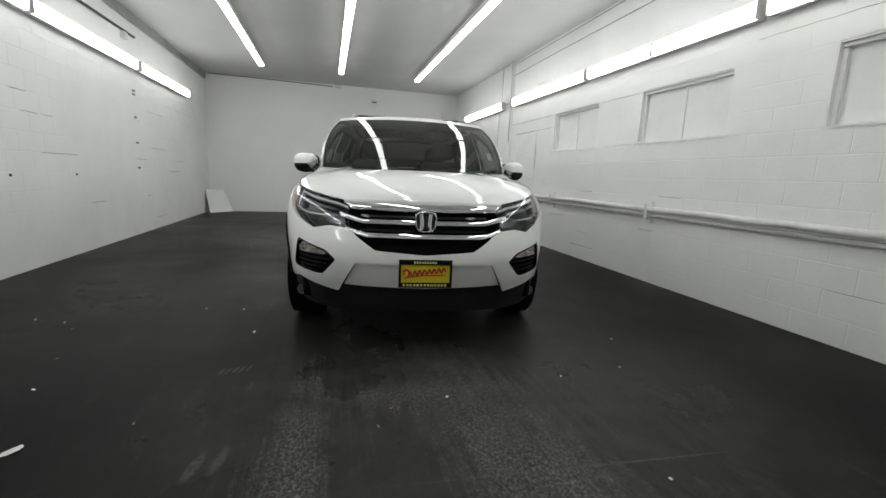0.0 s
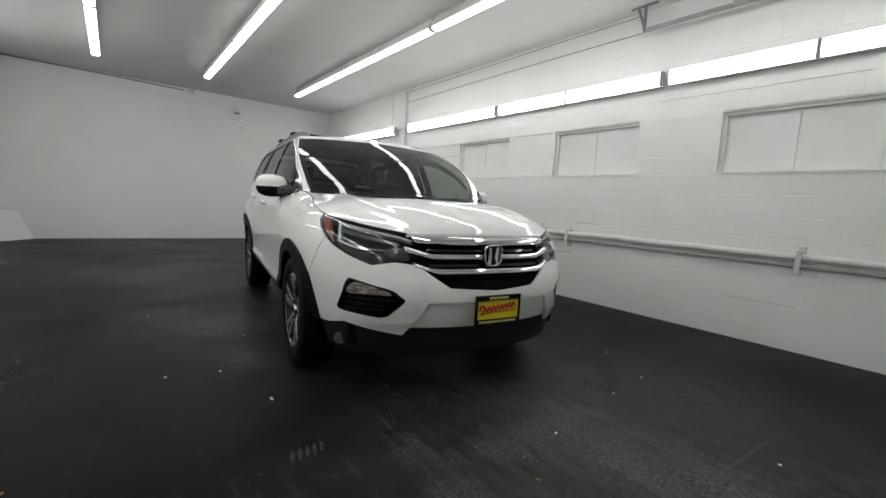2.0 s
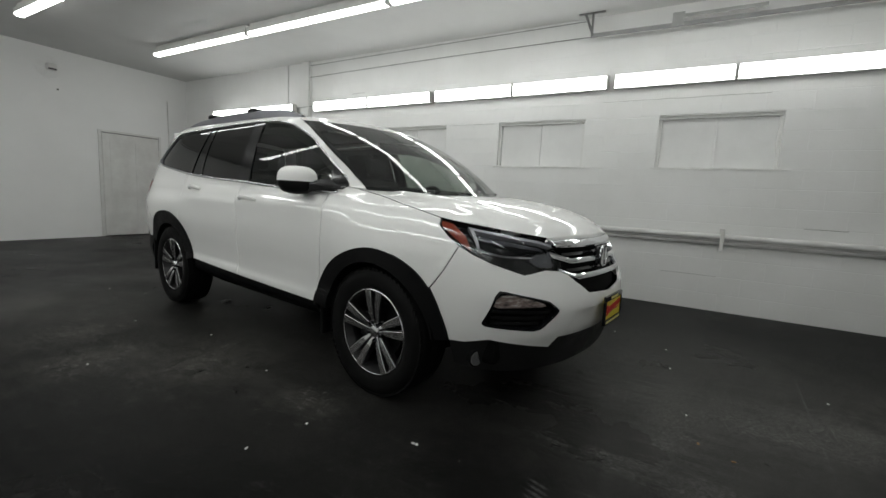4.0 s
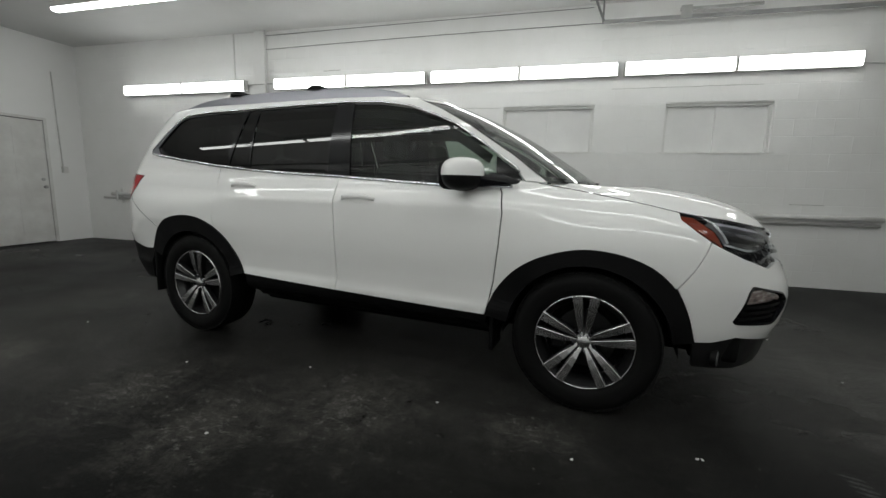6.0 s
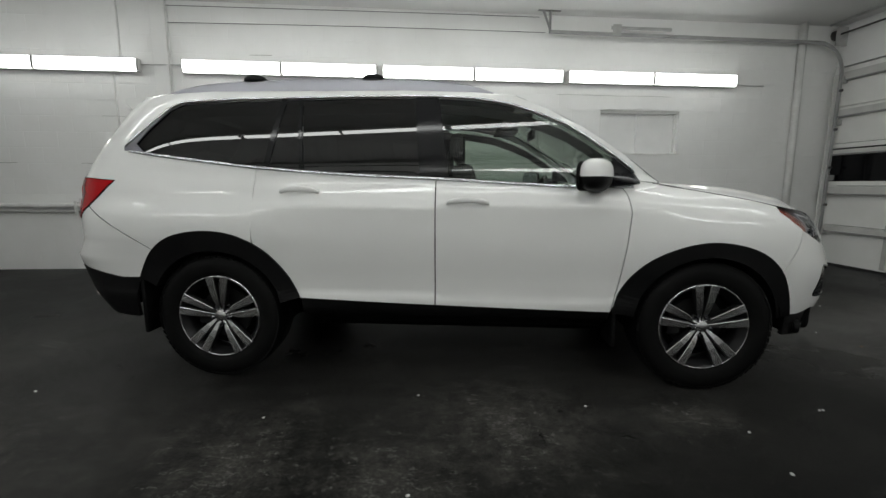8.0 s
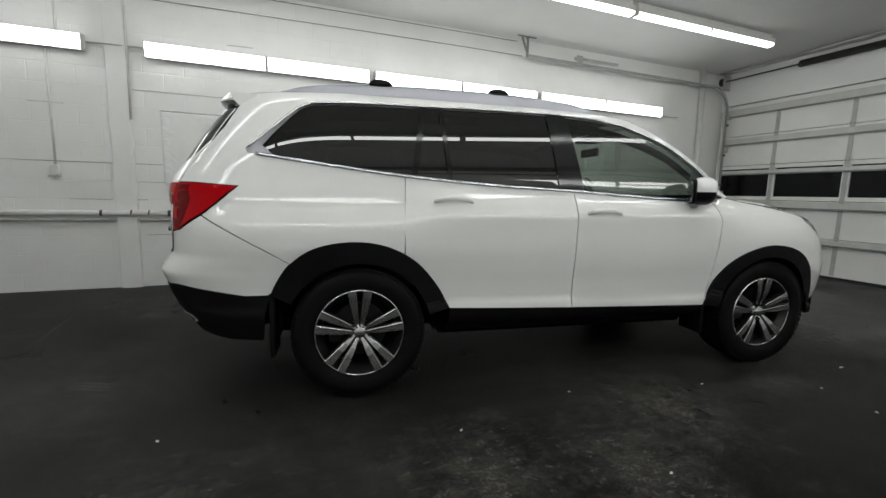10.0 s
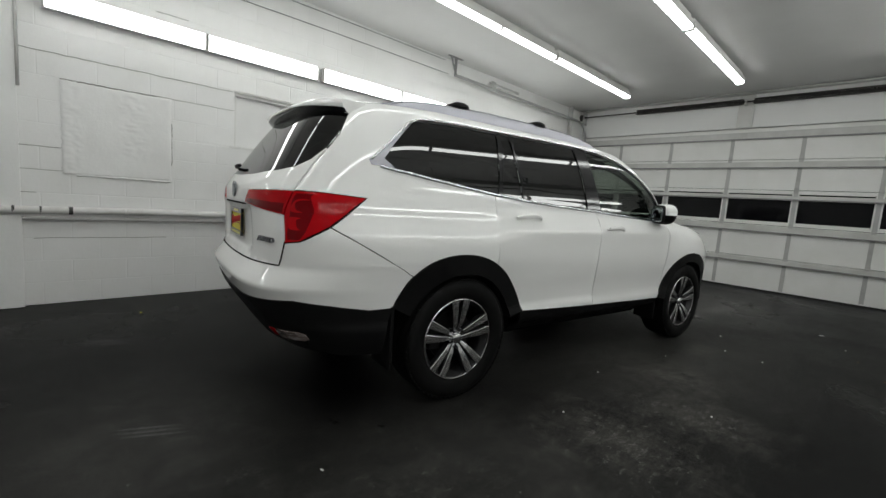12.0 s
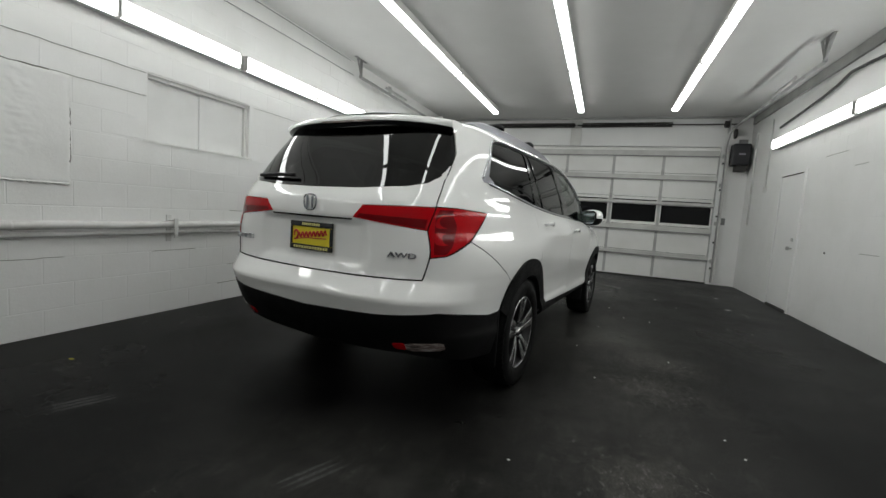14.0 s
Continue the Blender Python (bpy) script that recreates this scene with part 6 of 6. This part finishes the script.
# ---- litter on the floor ----
LITTER = [(-2.78, 1.67, 0), (-2.71, 2.06, 1), (-2.73, -1.45, 1), (-2.51, -1.54, 1), (-2.22, -2.2, 0), (-2.12, -2.59, 1), (-1.9, -3.12, 2), (-1.2, -1.95, 1), (-0.48, -3.24, 0), (0.63, -2.95, 1), (1.07, -2.91, 1), (-2.94, -4.05, 2), (-1.06, 0.94, 1), (2.28, 2.52, 3), (-1.65, -1.34, 1), (0.6, -3.82, 1), (-0.89, 0.16, 1), (-1.07, -0.72, 1), (-1.2, -1.93, 1), (-1.76, 1.55, 1), (-2.39, -1.7, 0), (-1.53, -3.01, 0), (1.33, -2.48, 1), (-0.1, -3.05, 1), (-0.4, -3.1, 0), (-2.85, -2.98, 2), (-1.81, 1.73, 1), (-0.69, 2.3, 1), (-1.2, -1.93, 1), (-1.65, 0.22, 1), (-1.36, -1.4, 1)]
rnd = random.Random(8)
for x, y, k in LITTER:
    bm = bmesh.new()
    s = (0.016, 0.011, 0.06, 0.026)[k]
    n = 7
    top = [bm.verts.new((s * (0.6 + 0.4 * rnd.random()) * math.cos(2 * math.pi * i / n), s * (0.4 if k != 1 else 0.8) * (0.6 + 0.4 * rnd.random()) * math.sin(2 * math.pi * i / n), 0.003 + rnd.random() * 0.006)) for i in range(n)]
    c, lo = bm.verts.new((0, 0, 0.01)), bm.verts.new((0, 0, 0.0))
    for i in range(n):
        bm.faces.new((top[i], top[(i + 1) % n], c))
        bm.faces.new((top[(i + 1) % n], top[i], lo))
    ob = obj("leaf" if k in (0, 3) else "paper_scrap", bm, (litter_brown, litter_paper, litter_paper, litter_yellow)[k])
    ob.matrix_basis = pose(x, y, 0.0, 0, 0, rnd.uniform(0, 360))
    tagged(ob, ("dry brown leaf lying on the dark floor", "tiny white paper scrap on the floor", "small white paper slip on the floor", "yellow leaf lying on the dark floor")[k], "leaf" if k in (0, 3) else "litter", "floor litter")


# ---- blocks of the side walls: each course a row of proud, softly edged faces ----
BL, BH = 0.4064, 0.2032
block_cache = {}


def block_mesh(w, h):
    key = (round(w, 3), round(h, 3))
    if key not in block_cache:
        j, e, d = 0.002, 0.004, BACK
        bm = bmesh.new()
        a = [bm.verts.new(p) for p in ((0, -w / 2 + j, -h / 2 + j), (0, w / 2 - j, -h / 2 + j), (0, w / 2 - j, h / 2 - j), (0, -w / 2 + j, h / 2 - j))]
        b = [bm.verts.new(p) for p in ((-d, -w / 2 + j + e, -h / 2 + j + e), (-d, w / 2 - j - e, -h / 2 + j + e), (-d, w / 2 - j - e, h / 2 - j - e), (-d, -w / 2 + j + e, h / 2 - j - e))]
        bm.faces.new(b[::-1])
        for k in range(4):
            bm.faces.new((a[k], b[k], b[(k + 1) % 4], a[(k + 1) % 4]))
        bmesh.ops.recalc_face_normals(bm, faces=bm.faces)
        if bm.faces[0].normal.x > 0 if len(bm.faces) else False:
            bmesh.ops.reverse_faces(bm, faces=bm.faces)
        me = bpy.data.meshes.new("block")
        bm.to_mesh(me)
        bm.free()
        me.materials.append(wall_paint)
        block_cache[key] = me
    return block_cache[key]


def lay_blocks(wall, x, side, holes, near_y, near_z):
    rnd = random.Random(21 if side > 0 else 22)
    rest_v, rest_f, count = [], [], 0
    for r in range(17):
        z0, z1 = r * BH, min((r + 1) * BH, HC)
        y = -6.2 - (BL / 2 if r % 2 else 0.0)
        while y < WN:
            a, b = max(y, WS + 0.02), min(y + BL, WN)
            y += BL
            pieces = [(a, b, z0, z1)]
            for h0, h1, hz0, hz1 in holes:
                nxt = []
                for p0, p1, q0, q1 in pieces:
                    if p1 <= h0 or p0 >= h1 or q1 <= hz0 or q0 >= hz1:
                        nxt.append((p0, p1, q0, q1))
                        continue
                    if q0 < hz0 - 0.03:
                        nxt.append((p0, p1, q0, hz0))
                    if q1 > hz1 + 0.03:
                        nxt.append((p0, p1, hz1, q1))
                    m0, m1 = max(q0, hz0), min(q1, hz1)
                    if p0 < h0 - 0.03:
                        nxt.append((p0, h0, m0, m1))
                    if p1 > h1 + 0.03:
                        nxt.append((h1, p1, m0, m1))
                pieces = nxt
            for p0, p1, q0, q1 in pieces:
                if p1 - p0 < 0.04 or q1 - q0 < 0.03:
                    continue
                c = (x + side * rnd.uniform(-0.0006, 0.0004), (p0 + p1) / 2, (q0 + q1) / 2)
                if near_y[0] < c[1] < near_y[1] and near_z[0] < c[2] < near_z[1] and count < 295:
                    ob = new("block", block_mesh(p1 - p0, q1 - q0))
                    ob.parent = wall
                    ob.matrix_basis = pose(*c, 0, 0, 0 if side > 0 else 180)
                    count += 1
                else:
                    me = block_mesh(p1 - p0, q1 - q0)
                    k = len(rest_v)
                    s = 1 if side > 0 else -1
                    rest_v += [(c[0] + s * v.co.x, c[1] + s * v.co.y, c[2] + v.co.z) for v in me.vertices]
                    rest_f += [tuple(k + i for i in f.vertices) for f in me.polygons]
    me = bpy.data.meshes.new("blocks")
    me.from_pydata(rest_v, [], rest_f)
    me.materials.append(wall_paint)
    ob = new("blocks", me)
    ob.parent = wall
    tagged(ob, kind="stuff")


lay_blocks(wall_east, WE + BACK, 1, [(b - 0.001, a + 0.001, WZ[0], WZ[1]) for a, b in WINDOWS], (-4.6, 3.3), (0, 2.3))
lay_blocks(wall_west, WW - BACK, -1, [(-4.23, -3.31, 0, 2.15)], (-2.6, 5.0), (0, 2.3))
